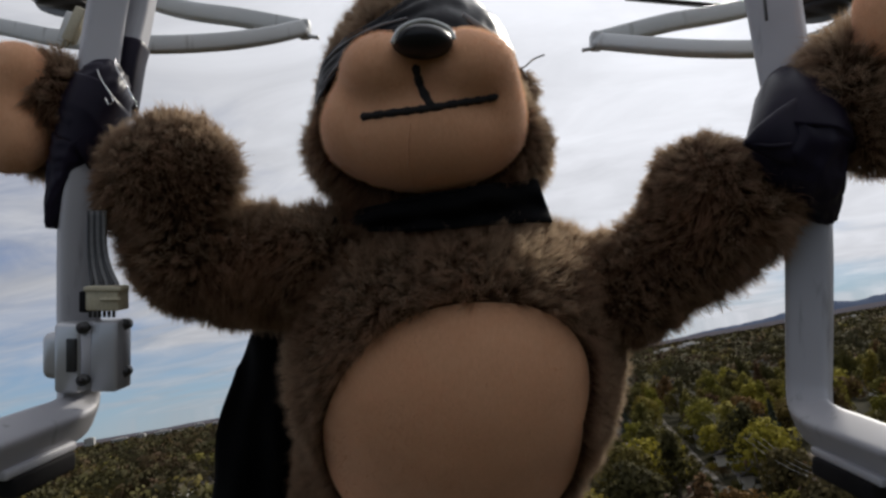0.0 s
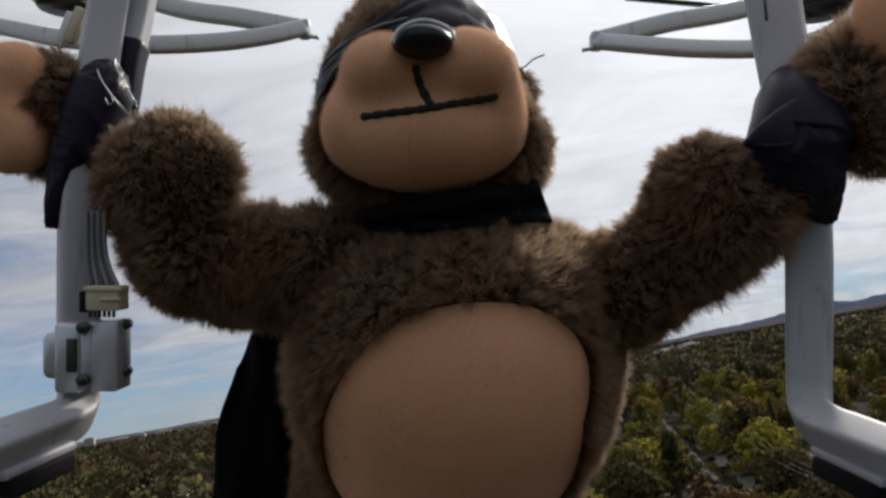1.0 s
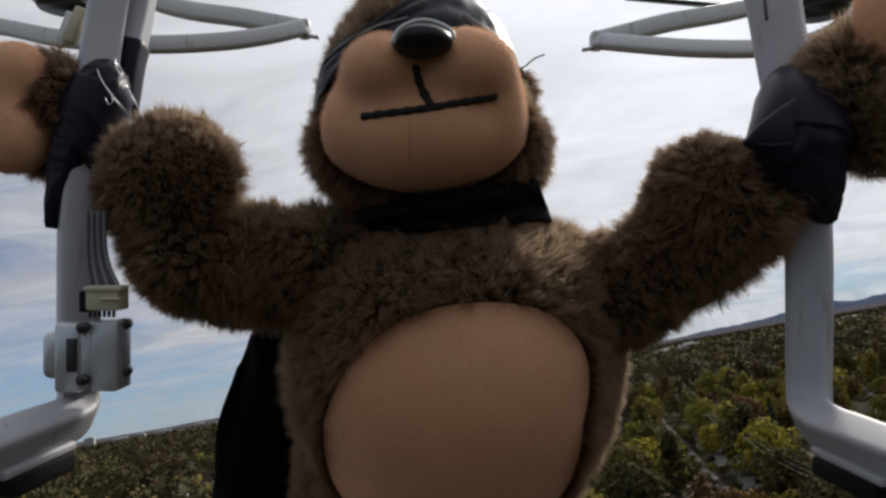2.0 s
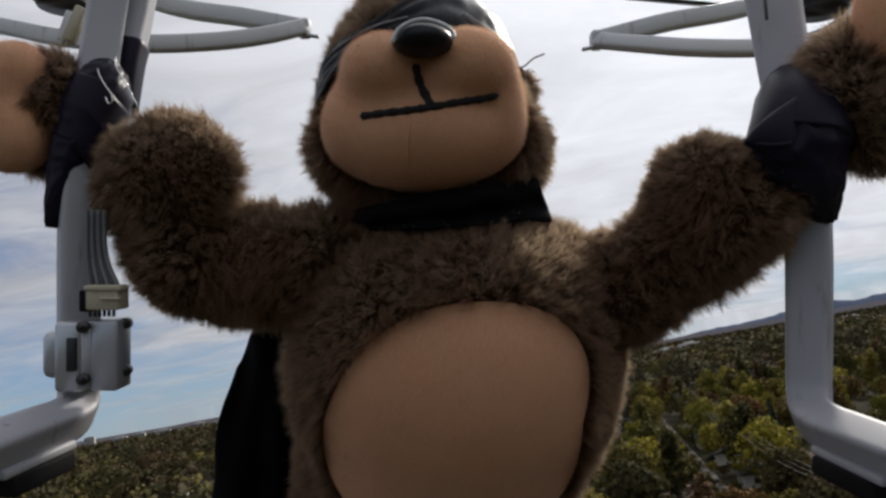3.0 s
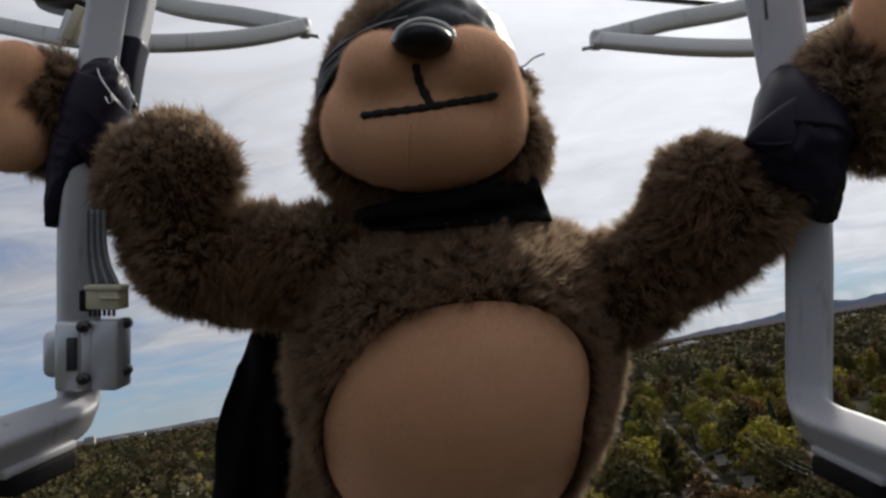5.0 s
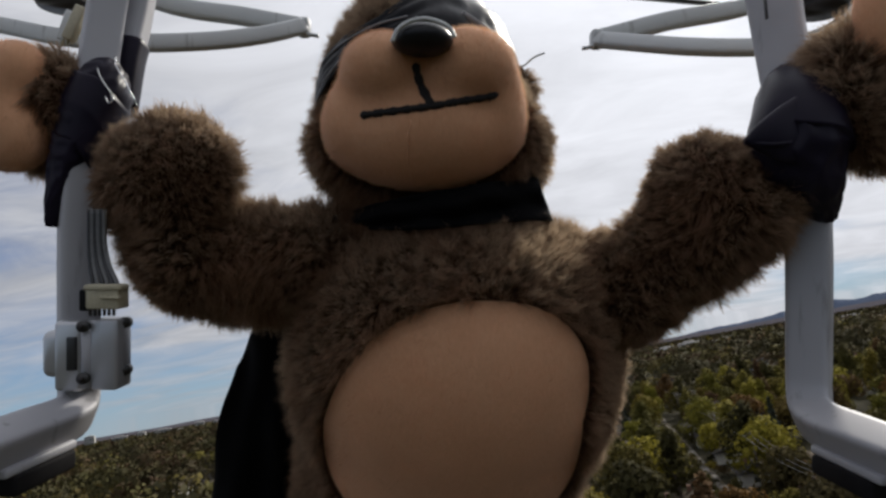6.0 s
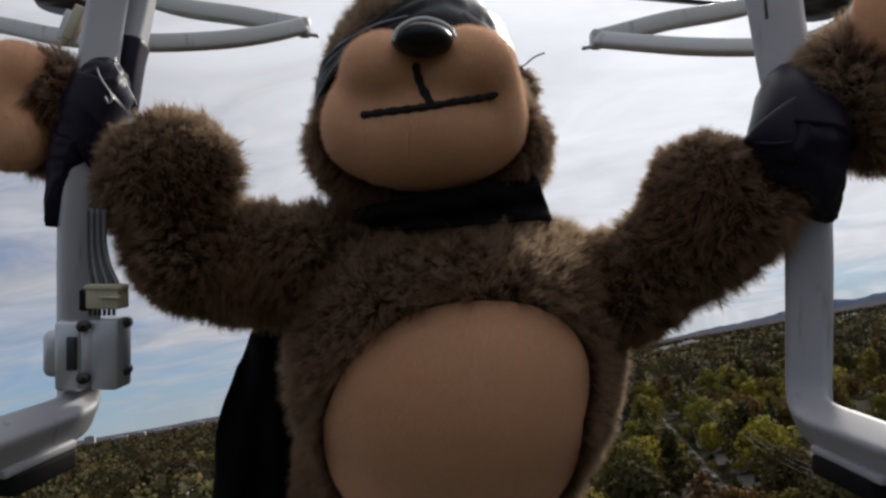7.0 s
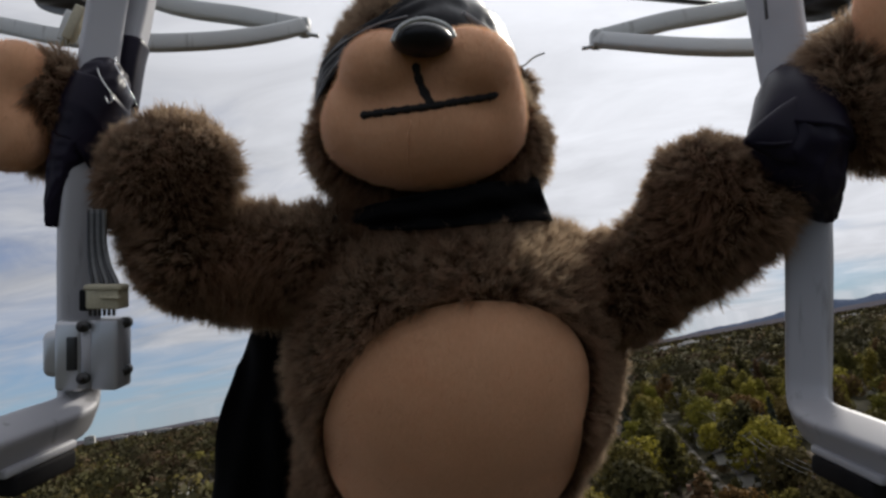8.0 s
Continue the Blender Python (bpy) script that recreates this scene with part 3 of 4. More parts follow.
# ---------------------------------------------------------------- houses, cars, power line
def house_kind(w, d, h, rise, wall, roof, hip, label):
    house = thing("house", label, "house", "suburban houses")
    part("wall", box(bmesh.new(), (w, d, h), pose(0, 0, h / 2), 0.03, 1), wall, house, smooth=False)
    o, cut = 0.55, (d * 0.4 if hip else 0.0)
    bm = bmesh.new()
    ends = [bm.verts.new(q) for q in ((-w / 2 - o, -d / 2 - o, h), (w / 2 + o, -d / 2 - o, h), (w / 2 + o, d / 2 + o, h), (-w / 2 - o, d / 2 + o, h))]
    rid = [bm.verts.new((-w / 2 - o + cut, 0, h + rise)), bm.verts.new((w / 2 + o - cut, 0, h + rise))]
    for q in ((0, 1, 5, 4), (1, 2, 5), (2, 3, 4, 5), (3, 0, 4)):
        bm.faces.new([(ends + rid)[i] for i in q])
    bm.faces.new(ends[::-1])
    low = bmesh.ops.extrude_face_region(bm, geom=[f for f in bm.faces if len(f.verts) == 4 and abs(f.normal.z) > 0.99])["geom"]
    bmesh.ops.translate(bm, vec=(0, 0, -0.2), verts=[v for v in low if isinstance(v, bmesh.types.BMVert)])
    ro = part("roof", bm, roof, house, smooth=False)
    part("chimney", box(bmesh.new(), (0.7, 0.7, 1.7), pose(w * 0.22, d * 0.12, h + rise * 0.95), 0.03, 1), WALLS[0], ro, smooth=False)
    for sx, sy, turn_deg in ((-0.3, -1, 0), (0.3, -1, 0), (-0.25, 1, 0), (0.28, 1, 0), (0, -2, 90), (0, 2, 90)):
        at = (sx * w, sy * d / 2, h * 0.55) if abs(sy) == 1 else (sy / 2 * w / 2, 0, h * 0.55)
        win = part("window", box(bmesh.new(), (1.7, 0.16, 1.3), pose(*at, 0, 0, turn_deg), 0.02, 1), WALLS[3], house, smooth=False)
        part("pane", box(bmesh.new(), (1.45, 0.2, 1.05), pose(*at, 0, 0, turn_deg)), m_pane, win, smooth=False)
    part("door", box(bmesh.new(), (1.0, 0.16, 2.05), pose(0, -d / 2, 1.03), 0.02, 1), ROOFS[0], house, smooth=False)
    return house


houses = [house_kind(14, 8.5, 3.0, 2.3, WALLS[0], ROOFS[0], True, "single-storey brick house with brown hipped roof"), house_kind(13, 8.5, 3.0, 2.5, WALLS[1], ROOFS[1], False, "single-storey tan house with grey gabled roof"),
          house_kind(11, 8.5, 5.4, 2.4, WALLS[2], ROOFS[2], False, "two-storey grey house with charcoal gabled roof"), house_kind(15, 9, 3.0, 2.2, WALLS[3], ROOFS[3], True, "low white house with tan hipped roof"),
          house_kind(12, 8.5, 3.0, 2.4, WALLS[2], ROOFS[0], False, "small grey house with brown gabled roof")]
garages = [house_kind(6.2, 5.6, 2.4, 1.3, WALLS[3], ROOFS[1], False, "small detached white garage with grey gabled roof beside the lane"), house_kind(5.8, 5.6, 2.4, 0.9, WALLS[1], ROOFS[3], True, "small detached tan garage with low hipped roof beside the lane")]
for n in range(10):
    sgn = -1 if n % 2 else 1
    m = pose(*place(STREET + sgn * rng.uniform(5.4, 6.4), 104 + 12.5 * n + rng.uniform(-2, 2), -0.02), 0, 0, GRID_TURN + (90 if n % 3 else 0))
    if n < 2:
        garages[n].matrix_basis = m
    else:
        copy_thing(garages[n % 2], m)
shrubs = [tree_kind(2.2, 2.6, 260, 0.20, "round", 21, "low untidy shrub leaning over the lane"), tree_kind(3.2, 2.4, 300, 0.22, "round", 22, "tall unclipped shrub beside the lane")]
for n in range(34):
    m = pose(*place(STREET + (-1 if rng.random() < 0.5 else 1) * rng.uniform(1.1, 3.4), 96 + 3.6 * n + rng.uniform(-1, 1), -0.05), 0, 0, rng.uniform(0, 360))
    if n < 2:
        shrubs[n].matrix_basis = m
    else:
        copy_thing(shrubs[n % 2], m)
used = set()
for p, s, sgn in lots:
    q = place(p, s)
    if q.length > 480 or q.y < 45 or not -0.7 < q.x / q.y < 0.95:
        continue
    k = houses[int(rng.integers(len(houses)))]
    turn_deg = GRID_TURN + (90 if rng.random() < 0.7 else 0) + (180 if sgn > 0 else 0)
    m = pose(*place(p, s, -0.02), 0, 0, turn_deg)
    if k not in used:
        k.matrix_basis = m
        used.add(k)
    else:
        copy_thing(k, m)


def car_kind(paint, label):
    car = thing("car", label, "car", "parked cars")
    bm = box(bmesh.new(), (1.8, 4.4, 0.62), pose(0, 0, 0.62), 0.16, 2)
    part("body", bm, paint, car)
    part("cabin", box(bmesh.new(), (1.55, 2.3, 0.55), pose(0, -0.2, 1.14), 0.2, 2), m_pane, car)
    part("roof_panel", box(bmesh.new(), (1.3, 1.5, 0.06), pose(0, -0.2, 1.42), 0.02, 1), paint, car)
    for x in (-0.82, 0.82):
        for y in (-1.35, 1.35):
            wh = part("wheel", rod(bmesh.new(), 0.32, 0.22, pose(x, y, 0.32, 0, 90, 0), 14), m_rubber, car)
            part("rim", rod(bmesh.new(), 0.19, 0.24, pose(x, y, 0.32, 0, 90, 0), 12), m_alu, wh)
    return car


cars = [car_kind(CARS[0], "white car parked at the kerb"), car_kind(CARS[1], "silver car parked at the kerb"), car_kind(CARS[2], "dark car parked at the kerb")]
for n in range(18):
    k = cars[n % 3]
    i, sgn = int(rng.choice((-1, 1, 2, 3))), 1 if rng.random() < 0.5 else -1
    m = pose(*place(STREET + BLOCK * i + sgn * 2.6, 70 + 9.5 * n + rng.uniform(-1, 1), 0.06), 0, 0, GRID_TURN)
    if n < 3:
        k.matrix_basis = m
    else:
        copy_thing(k, m)

POLES = [(STREET + 6.0, 85 + 38 * i) for i in range(8)]
pole = thing("utility_pole", "weathered timber utility pole with crossarm beside the street", "utility pole", "utility poles")
part("pole", rod(bmesh.new(), 0.16, 10, pose(0, 0, 5), 10, 0.11), m_pole, pole)
part("crossarm", box(bmesh.new(), (2.4, 0.12, 0.12), pose(0, 0, 9.4), 0.01, 1), m_pole, pole, smooth=False)
for x in (-1.1, 0.0, 1.1):
    part("insulator", rod(bmesh.new(), 0.06, 0.2, pose(x, 0, 9.56), 8), m_walk, pole)
for i, (p, s) in enumerate(POLES):
    m = pose(*place(p, s), 0, 0, GRID_TURN)
    if i:
        copy_thing(pole, m)
    else:
        pole.matrix_basis = m
for x in (-1.1, 0.0, 1.1):
    pts = []
    for (p, s), (p2, s2) in zip(POLES, POLES[1:]):
        for f in np.linspace(0, 1, 8, endpoint=False):
            pts.append(tuple(place(p + x, s + (s2 - s) * f, 9.66 - 3.2 * f * (1 - f))))
    swept("power_line", pts, rounded(0.022, 0.022, 2, 5), m_line, None)
    tagged(scene.collection.objects[-1], "slack aluminium power line between timber poles", "power line", "power lines")


# ---------------------------------------------------------------- the drone's undercarriage
drone = thing("drone", "white camera drone seen from beneath, with landing legs and propeller guards", "drone", m=RIG)
R = 0.0082
for sgn, top_wide, mid_wide, upper, skid in ((-1, 0.0088, 0.0084, ((-0.1712, 0.3300, 0.1506), (-0.1734, 0.3220, 0.1096), (-0.1730, 0.3120, 0.0699), (-0.1732, 0.3050, 0.0384), (-0.1734, 0.3020, 0.0111), (-0.1726, 0.3000, -0.0265), (-0.1726, 0.3000, -0.0533)), ((-0.1720, 0.2990, -0.0665), (-0.1698, 0.2930, -0.0746), (-0.1692, 0.2810, -0.0763), (-0.1714, 0.2650, -0.0764), (-0.1730, 0.2470, -0.0763))),
                         (1, 0.0128, 0.0092, ((0.1692, 0.3300, 0.1506), (0.1713, 0.3250, 0.1193), (0.1727, 0.3180, 0.0855), (0.1739, 0.3080, 0.0470), (0.1742, 0.3020, 0.0111), (0.1736, 0.3000, -0.0265), (0.1736, 0.3000, -0.0533)), ((0.1730, 0.2990, -0.0665), (0.1711, 0.2930, -0.0756), (0.1704, 0.2810, -0.0786), (0.1718, 0.2650, -0.0788), (0.1737, 0.2480, -0.0789)))):
    path = spline(upper + skid, 8)
    end = path[-1]
    path = np.vstack([path, end + (path[-1] - path[-3]) * 3, end + (path[-1] - path[-3]) * 9])
    n = len(path)
    wide = np.interp(np.arange(n) / n, [0, 0.22, 0.36, 0.5, 1], [top_wide, (top_wide + mid_wide) / 2, mid_wide * 1.04, mid_wide, R])
    deep = np.interp(np.arange(n) / n, [0, 0.3, 1], [0.0096, R, R])
    prof = np.stack([rounded(b, a, 7.0, 44) for a, b in zip(wide, deep)])
    c, s = math.cos(0.66 * sgn), math.sin(0.66 * sgn)
    swept("landing_leg", path, prof @ np.array([[c, s], [-s, c]]), m_white, drone, "glossy white moulded leg bent into a skid")
    # foot under the skid
    a, b = Vector(path[-3]), Vector(skid[2])
    mid = a.lerp(b, 0.42) + Vector((0, 0, -0.0098))
    turnm = Matrix.Translation(mid) @ (b - a).to_track_quat("Y", "Z").to_matrix().to_4x4()
    foot = part("skid_foot", box(bmesh.new(), (0.015, 0.040, 0.004), turnm, 0.0012), m_white, drone, "white foot bracket under the skid")
    part("rubber_pad", box(bmesh.new(), (0.0165, 0.035, 0.0085), turnm @ pose(0, 0.001, -0.0060), 0.0015), m_rubber, foot, "black rubber pad")

# brace beside the upper part of one leg, dark sleeve at its foot
swept("brace", spline(((-0.1622, 0.3400, 0.1521), (-0.1650, 0.3360, 0.1233), (-0.1665, 0.3300, 0.1005), (-0.1681, 0.3240, 0.0697)), 6), rounded(0.0070, 0.0092, 4, 18), m_white, drone, "white flat brace beside the leg")
swept("sleeve", spline(((-0.1654, 0.3325, 0.1084), (-0.1665, 0.3293, 0.0968), (-0.1678, 0.3245, 0.0727)), 6), rounded(0.0076, 0.0098, 4, 18), m_tape, drone, "black tape sleeve on the brace")
# the slot is not cut: a dark strip gives its shade
part("slot", box(bmesh.new(), (0.0012, 0.002, 0.0115), Matrix.Translation((0.1599, 0.3135, 0.1196)) @ pose(0, 0, 0, 0, -6, 0), 0.0004), m_screw, drone, "dark strip for the shade in the leg's slot")

# propeller guards: a straight arm, a curved rim and the tip where they meet
for arm, rim, tip in ((((-0.2745, 0.4700, 0.2069), (-0.1980, 0.4580, 0.1771), (-0.1416, 0.4480, 0.1648), (-0.0967, 0.4400, 0.1540)), ((-0.3472, 0.4500, 0.1652), (-0.2934, 0.4300, 0.1509), (-0.2468, 0.4100, 0.1373), (-0.1908, 0.4000, 0.1304), (-0.1461, 0.4050, 0.1335), (-0.1178, 0.4200, 0.1425), (-0.0962, 0.4380, 0.1545)), ((-0.0994, 0.4380, 0.1530), (-0.0933, 0.4370, 0.1487), (-0.0857, 0.4360, 0.1468))),
                      (((0.2922, 0.4700, 0.2069), (0.2233, 0.4580, 0.1767), (0.1584, 0.4480, 0.1612), (0.1069, 0.4400, 0.1458)), ((0.2958, 0.4500, 0.1933), (0.2680, 0.4250, 0.1522), (0.2329, 0.4100, 0.1337), (0.1978, 0.4020, 0.1282), (0.1601, 0.4020, 0.1285), (0.1319, 0.4150, 0.1349), (0.1064, 0.4380, 0.1451)), ((0.1087, 0.4380, 0.1443), (0.1034, 0.4370, 0.1401), (0.0962, 0.4360, 0.1382)))):
    guard = thing("propeller_guard", "", "")
    guard.parent = drone
    swept("guard_arm", spline(arm, 8), rounded(0.0055, 0.0062, 4, 16), m_guard, guard)
    swept("guard_rim", spline(rim, 8), rounded(0.0040, 0.0055, 4, 16), m_guard, guard)
    swept("guard_tip", spline(tip, 5), rounded(0.0018, 0.0012, 3, 10), m_guard, guard)
    part("tip_block", box(bmesh.new(), (0.009, 0.011, 0.013), Matrix.Translation(arm[-1]), 0.0025), m_guard, guard)

for at in ((-0.2521, 0.4200, 0.1737), (0.2506, 0.4200, 0.1699)):
    mot = part("motor", rod(bmesh.new(), 0.019, 0.018, Matrix.Translation(at), 28), m_motor, drone, "dark motor housing")
    part("motor_base", rod(bmesh.new(), 0.0150, 0.006, Matrix.Translation(Vector(at) + Vector((0, 0, -0.011))), 28, 0.0185), m_motor, mot)
part("propeller", box(bmesh.new(), (0.09, 0.010, 0.0014), Matrix.Translation((0.1809, 0.4700, 0.1839)) @ pose(0, 0, 0, 6, 5, 0), 0.0006, 1), m_motor, drone, "thin dark propeller blade")
# pale broken plug under the motor
plug = part("plug", box(bmesh.new(), (0.007, 0.006, 0.022), Matrix.Translation((-0.2235, 0.3850, 0.1372)) @ pose(0, 0, 0, 0, 24, 0), 0.001), m_cream, drone, "cream cable plug hanging under the motor")
part("plug_shell", box(bmesh.new(), (0.0075, 0.005, 0.019), Matrix.Translation((-0.2292, 0.3870, 0.1362)) @ pose(0, 0, 0, 0, 20, 0), 0.001), m_guard, plug, "pale grey half of the plug")
for k in range(3):
    part("plug_pin", box(bmesh.new(), (0.0013, 0.0016, 0.009), Matrix.Translation((-0.2276, 0.3850, 0.1269)) @ pose(0.0032 * (k - 1), 0, 0.001 * k, 0, 24, 0), 0.0003, 1), m_cream, plug)

# clamp, connector and ribbon of wires on one leg
clamp = part("clamp", box(bmesh.new(), (0.0128, 0.018, 0.0318), Matrix.Translation((-0.1682, 0.2920, -0.0482)), 0.0022), m_alu, drone, "cast alloy clamp round the leg")
part("clamp_ear", box(bmesh.new(), (0.0125, 0.014, 0.0215), Matrix.Translation((-0.1757, 0.2920, -0.0477)), 0.0040, 3), m_alu, clamp)
part("clamp_post", rod(bmesh.new(), 0.0030, 0.0300, Matrix.Translation((-0.1588, 0.2835, -0.0468)), 16), m_white, clamp, "pale post between clamp and cover")
# solid dark block in place of the shade inside the clamp's recess
part("clamp_window", box(bmesh.new(), (0.0042, 0.003, 0.0150), Matrix.Translation((-0.1657, 0.2828, -0.0467)), 0.0005), m_screw, clamp, "dark block for the shade of the clamp's recess")
part("clamp_cover", box(bmesh.new(), (0.0122, 0.014, 0.0316), Matrix.Translation((-0.1510, 0.2880, -0.0471)), 0.0015), m_cover, clamp, "darker sensor cover on the clamp")
for spot in ((-0.1591, 0.2810, -0.0341), (-0.1591, 0.2810, -0.0572), (-0.1458, 0.2900, -0.0337), (-0.1458, 0.2900, -0.0552)):
    at = Vector(spot)
    sc = part("screw", rod(bmesh.new(), 0.0026, 0.005, Matrix.Translation(at) @ pose(0, 0, 0, 90, 0, 0), 16), m_screw, clamp, "black socket screw")
    part("screw_socket", rod(bmesh.new(), 0.0014, 0.001, Matrix.Translation(at + Vector((0, -0.0032, 0))) @ pose(0, 0, 0, 90, 0, 0), 6), m_motor, sc)
plug = part("connector", box(bmesh.new(), (0.0150, 0.010, 0.0110), Matrix.Translation((-0.1507, 0.2840, -0.0211)), 0.0008), m_cream, drone, "cream nylon cable connector")
part("connector_lip", box(bmesh.new(), (0.0165, 0.008, 0.0022), Matrix.Translation((-0.1499, 0.2820, -0.0169)), 0.0005), m_cream, plug)
part("connector_rib", box(bmesh.new(), (0.0090, 0.002, 0.0010), Matrix.Translation((-0.1463, 0.2785, -0.0214)), 0.0003, 1), m_cream, plug)
part("connector_latch", box(bmesh.new(), (0.0040, 0.010, 0.0095), Matrix.Translation((-0.1588, 0.2840, -0.0226)), 0.0008), m_rubber, plug)
for k in range(6):
    part("pin", box(bmesh.new(), (0.0012, 0.0012, 0.0045), Matrix.Translation((-0.1577, 0.2830, -0.0276)) @ pose(0.0021 * k, 0, 0), 0.0002, 1), m_screw, plug)
    x = 0.0023 * k
    pts = [Vector(q) + Vector((w * x, 0, 0)) for q, w in (((-0.1610, 0.2880, 0.0183), 0.6), ((-0.1610, 0.2880, 0.0028), 0.62), ((-0.1599, 0.2870, -0.0074), 0.75), ((-0.1578, 0.2850, -0.0150), 0.95), ((-0.1578, 0.2850, -0.0181), 0.95))]
    swept("wire", spline([tuple(q) for q in pts], 6), rounded(0.0010, 0.0010, 2, 8), m_wire if k % 2 else m_wire_dark, drone)


# ---------------------------------------------------------------- the plush toy
def ellipsoid(c, r, q=None):
    c, r = np.array(c), np.array(r)

    def f(p):
        d = p - c
        if q is not None:
            d = d @ q
        k = np.linalg.norm(d / r, axis=1)
        g = np.linalg.norm(d / (r * r), axis=1)
        return k * (k - 1) / np.maximum(g, 1e-9)
    return f


def limb(a, b, ra, rb):
    a, b = np.array(a), np.array(b)

    def f(p):
        h = np.clip(((p - a) @ (b - a)) / ((b - a) @ (b - a)), 0, 1)
        return np.linalg.norm(p - a - h[:, None] * (b - a), axis=1) - (ra + (rb - ra) * h)
    return f


def blend(fields, k):
    def f(p):
        d = fields[0](p)
        for g in fields[1:]:
            e = g(p)
            h = np.clip(0.5 + 0.5 * (e - d) / k, 0, 1)
            d = e * (1 - h) + d * h - k * h * (1 - h)
        return d
    return f


HEAD_C, HEAD_R = np.array((-0.0124, 0.3450, 0.0781)), np.array((0.0485, 0.058, 0.0560))
fur_body = blend([ellipsoid((0.0066, 0.3340, -0.0373), (0.0690, 0.060, 0.0513)), ellipsoid((0.0085, 0.3580, -0.0730), (0.0795, 0.071, 0.0640)), ellipsoid((-0.0040, 0.4080, -0.1500), (0.0835, 0.076, 0.0740))], 0.055)
fur_head = blend([ellipsoid(HEAD_C, HEAD_R), ellipsoid((-0.0066, 0.3350, 0.0526), (0.0600, 0.048, 0.0320)), ellipsoid((0.0430, 0.3600, 0.0860), (0.0055, 0.012, 0.0190)), ellipsoid((-0.0600, 0.3600, 0.0850), (0.0050, 0.012, 0.0150)), ellipsoid((-0.0305, 0.3380, 0.1225), (0.0070, 0.012, 0.0080))], 0.010)
arm_a = blend([limb((-0.0491, 0.3350, -0.0087), (-0.1028, 0.3250, -0.0078), 0.0265, 0.0244), limb((-0.1028, 0.3250, -0.0073), (-0.1251, 0.3120, -0.0092), 0.0238, 0.0199), limb((-0.1299, 0.3120, 0.0003), (-0.1298, 0.3080, 0.0374), 0.0177, 0.0233), limb((-0.1267, 0.3090, 0.0403), (-0.1390, 0.3040, 0.0318), 0.0199, 0.0204)], 0.010)
arm_b = blend([limb((0.0601, 0.3350, -0.0180), (0.0935, 0.3250, -0.0220), 0.0225, 0.0205), limb((0.0935, 0.3250, -0.0220), (0.1293, 0.3080, 0.0150), 0.0200, 0.0240), limb((0.1267, 0.3070, 0.0277), (0.1424, 0.3020, 0.0224), 0.0242, 0.0214), ellipsoid((0.0935, 0.3230, -0.0290), (0.0140, 0.016, 0.0130)), ellipsoid((0.1290, 0.3100, -0.0010), (0.0120, 0.015, 0.0115))], 0.010)
cuff_a = blend([ellipsoid((-0.1896, 0.3140, 0.0715), (0.0129, 0.020, 0.0219)), ellipsoid((-0.1973, 0.3160, 0.0581), (0.0141, 0.018, 0.0175))], 0.006)
cuff_b = blend([ellipsoid((0.1829, 0.2900, 0.0754), (0.0150, 0.018, 0.0220)), ellipsoid((0.1984, 0.2900, 0.0585), (0.0161, 0.020, 0.0202))], 0.008)
palm_a = blend([ellipsoid((-0.2085, 0.3000, 0.0672), (0.0170, 0.015, 0.0300)), ellipsoid((-0.1975, 0.2980, 0.0860), (0.0085, 0.011, 0.0105)), ellipsoid((-0.1975, 0.2980, 0.0520), (0.0090, 0.012, 0.0135))], 0.012)
palm_b = ellipsoid((0.1939, 0.2720, 0.1018), (0.0160, 0.014, 0.0238))
chin = ellipsoid((-0.0093, 0.3050, 0.0553), (0.0462, 0.036, 0.0275))
lobe_a = ellipsoid((-0.0262, 0.2920, 0.0800), (0.0212, 0.029, 0.0186))
lobe_b = ellipsoid((0.0109, 0.2920, 0.0813), (0.0232, 0.029, 0.0190))
cheek_a = ellipsoid((-0.0430, 0.3070, 0.0610), (0.0145, 0.026, 0.0200))
cheek_b = ellipsoid((0.0262, 0.3070, 0.0650), (0.0138, 0.026, 0.0215))
muzzle = blend([chin, lobe_a, lobe_b, cheek_a, cheek_b], 0.0075)
fur_all = blend([fur_body, fur_head, arm_a, arm_b, cuff_a, cuff_b], 0.006)
SOFT = [muzzle, palm_a, palm_b]


def toy_field(p):
    d = fur_all(p)
    for g in SOFT:
        d = np.minimum(d, g(p))
    return d


MASK_U, MASK_LOW, MASK_TOP = (0, 0.09, 0.215, 0.34, 0.44, 0.53, 0.665, 0.75, 0.89, 1), (-8, -4, 4, 11, 12, 12, 10, 12, 14, 14), (8, 12, 20, 27, 44, 66, 76, 78, 76, 70)
BELLY_AT, BELLY_SIZE = (0.016, -0.2715), (0.205, 0.190)   # a leaning oval in slopes from the lens, fitted to the camera's view


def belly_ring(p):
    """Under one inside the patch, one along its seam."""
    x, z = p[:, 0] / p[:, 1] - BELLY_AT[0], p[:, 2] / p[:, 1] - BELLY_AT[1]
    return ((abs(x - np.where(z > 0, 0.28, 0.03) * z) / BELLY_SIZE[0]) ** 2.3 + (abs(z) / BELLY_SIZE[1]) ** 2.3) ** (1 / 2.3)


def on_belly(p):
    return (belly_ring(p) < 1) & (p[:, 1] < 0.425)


toy_v, toy_f = surface(toy_field, (-0.235, 0.235, -0.185), (0.235, 0.435, 0.145), 0.0026)
mid = toy_v[toy_f].mean(1)
soft = np.min([g(mid) for g in SOFT], axis=0) < fur_all(mid)
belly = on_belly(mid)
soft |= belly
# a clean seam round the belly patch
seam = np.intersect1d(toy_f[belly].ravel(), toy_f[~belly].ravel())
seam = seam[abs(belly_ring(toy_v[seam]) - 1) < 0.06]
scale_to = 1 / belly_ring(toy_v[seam])
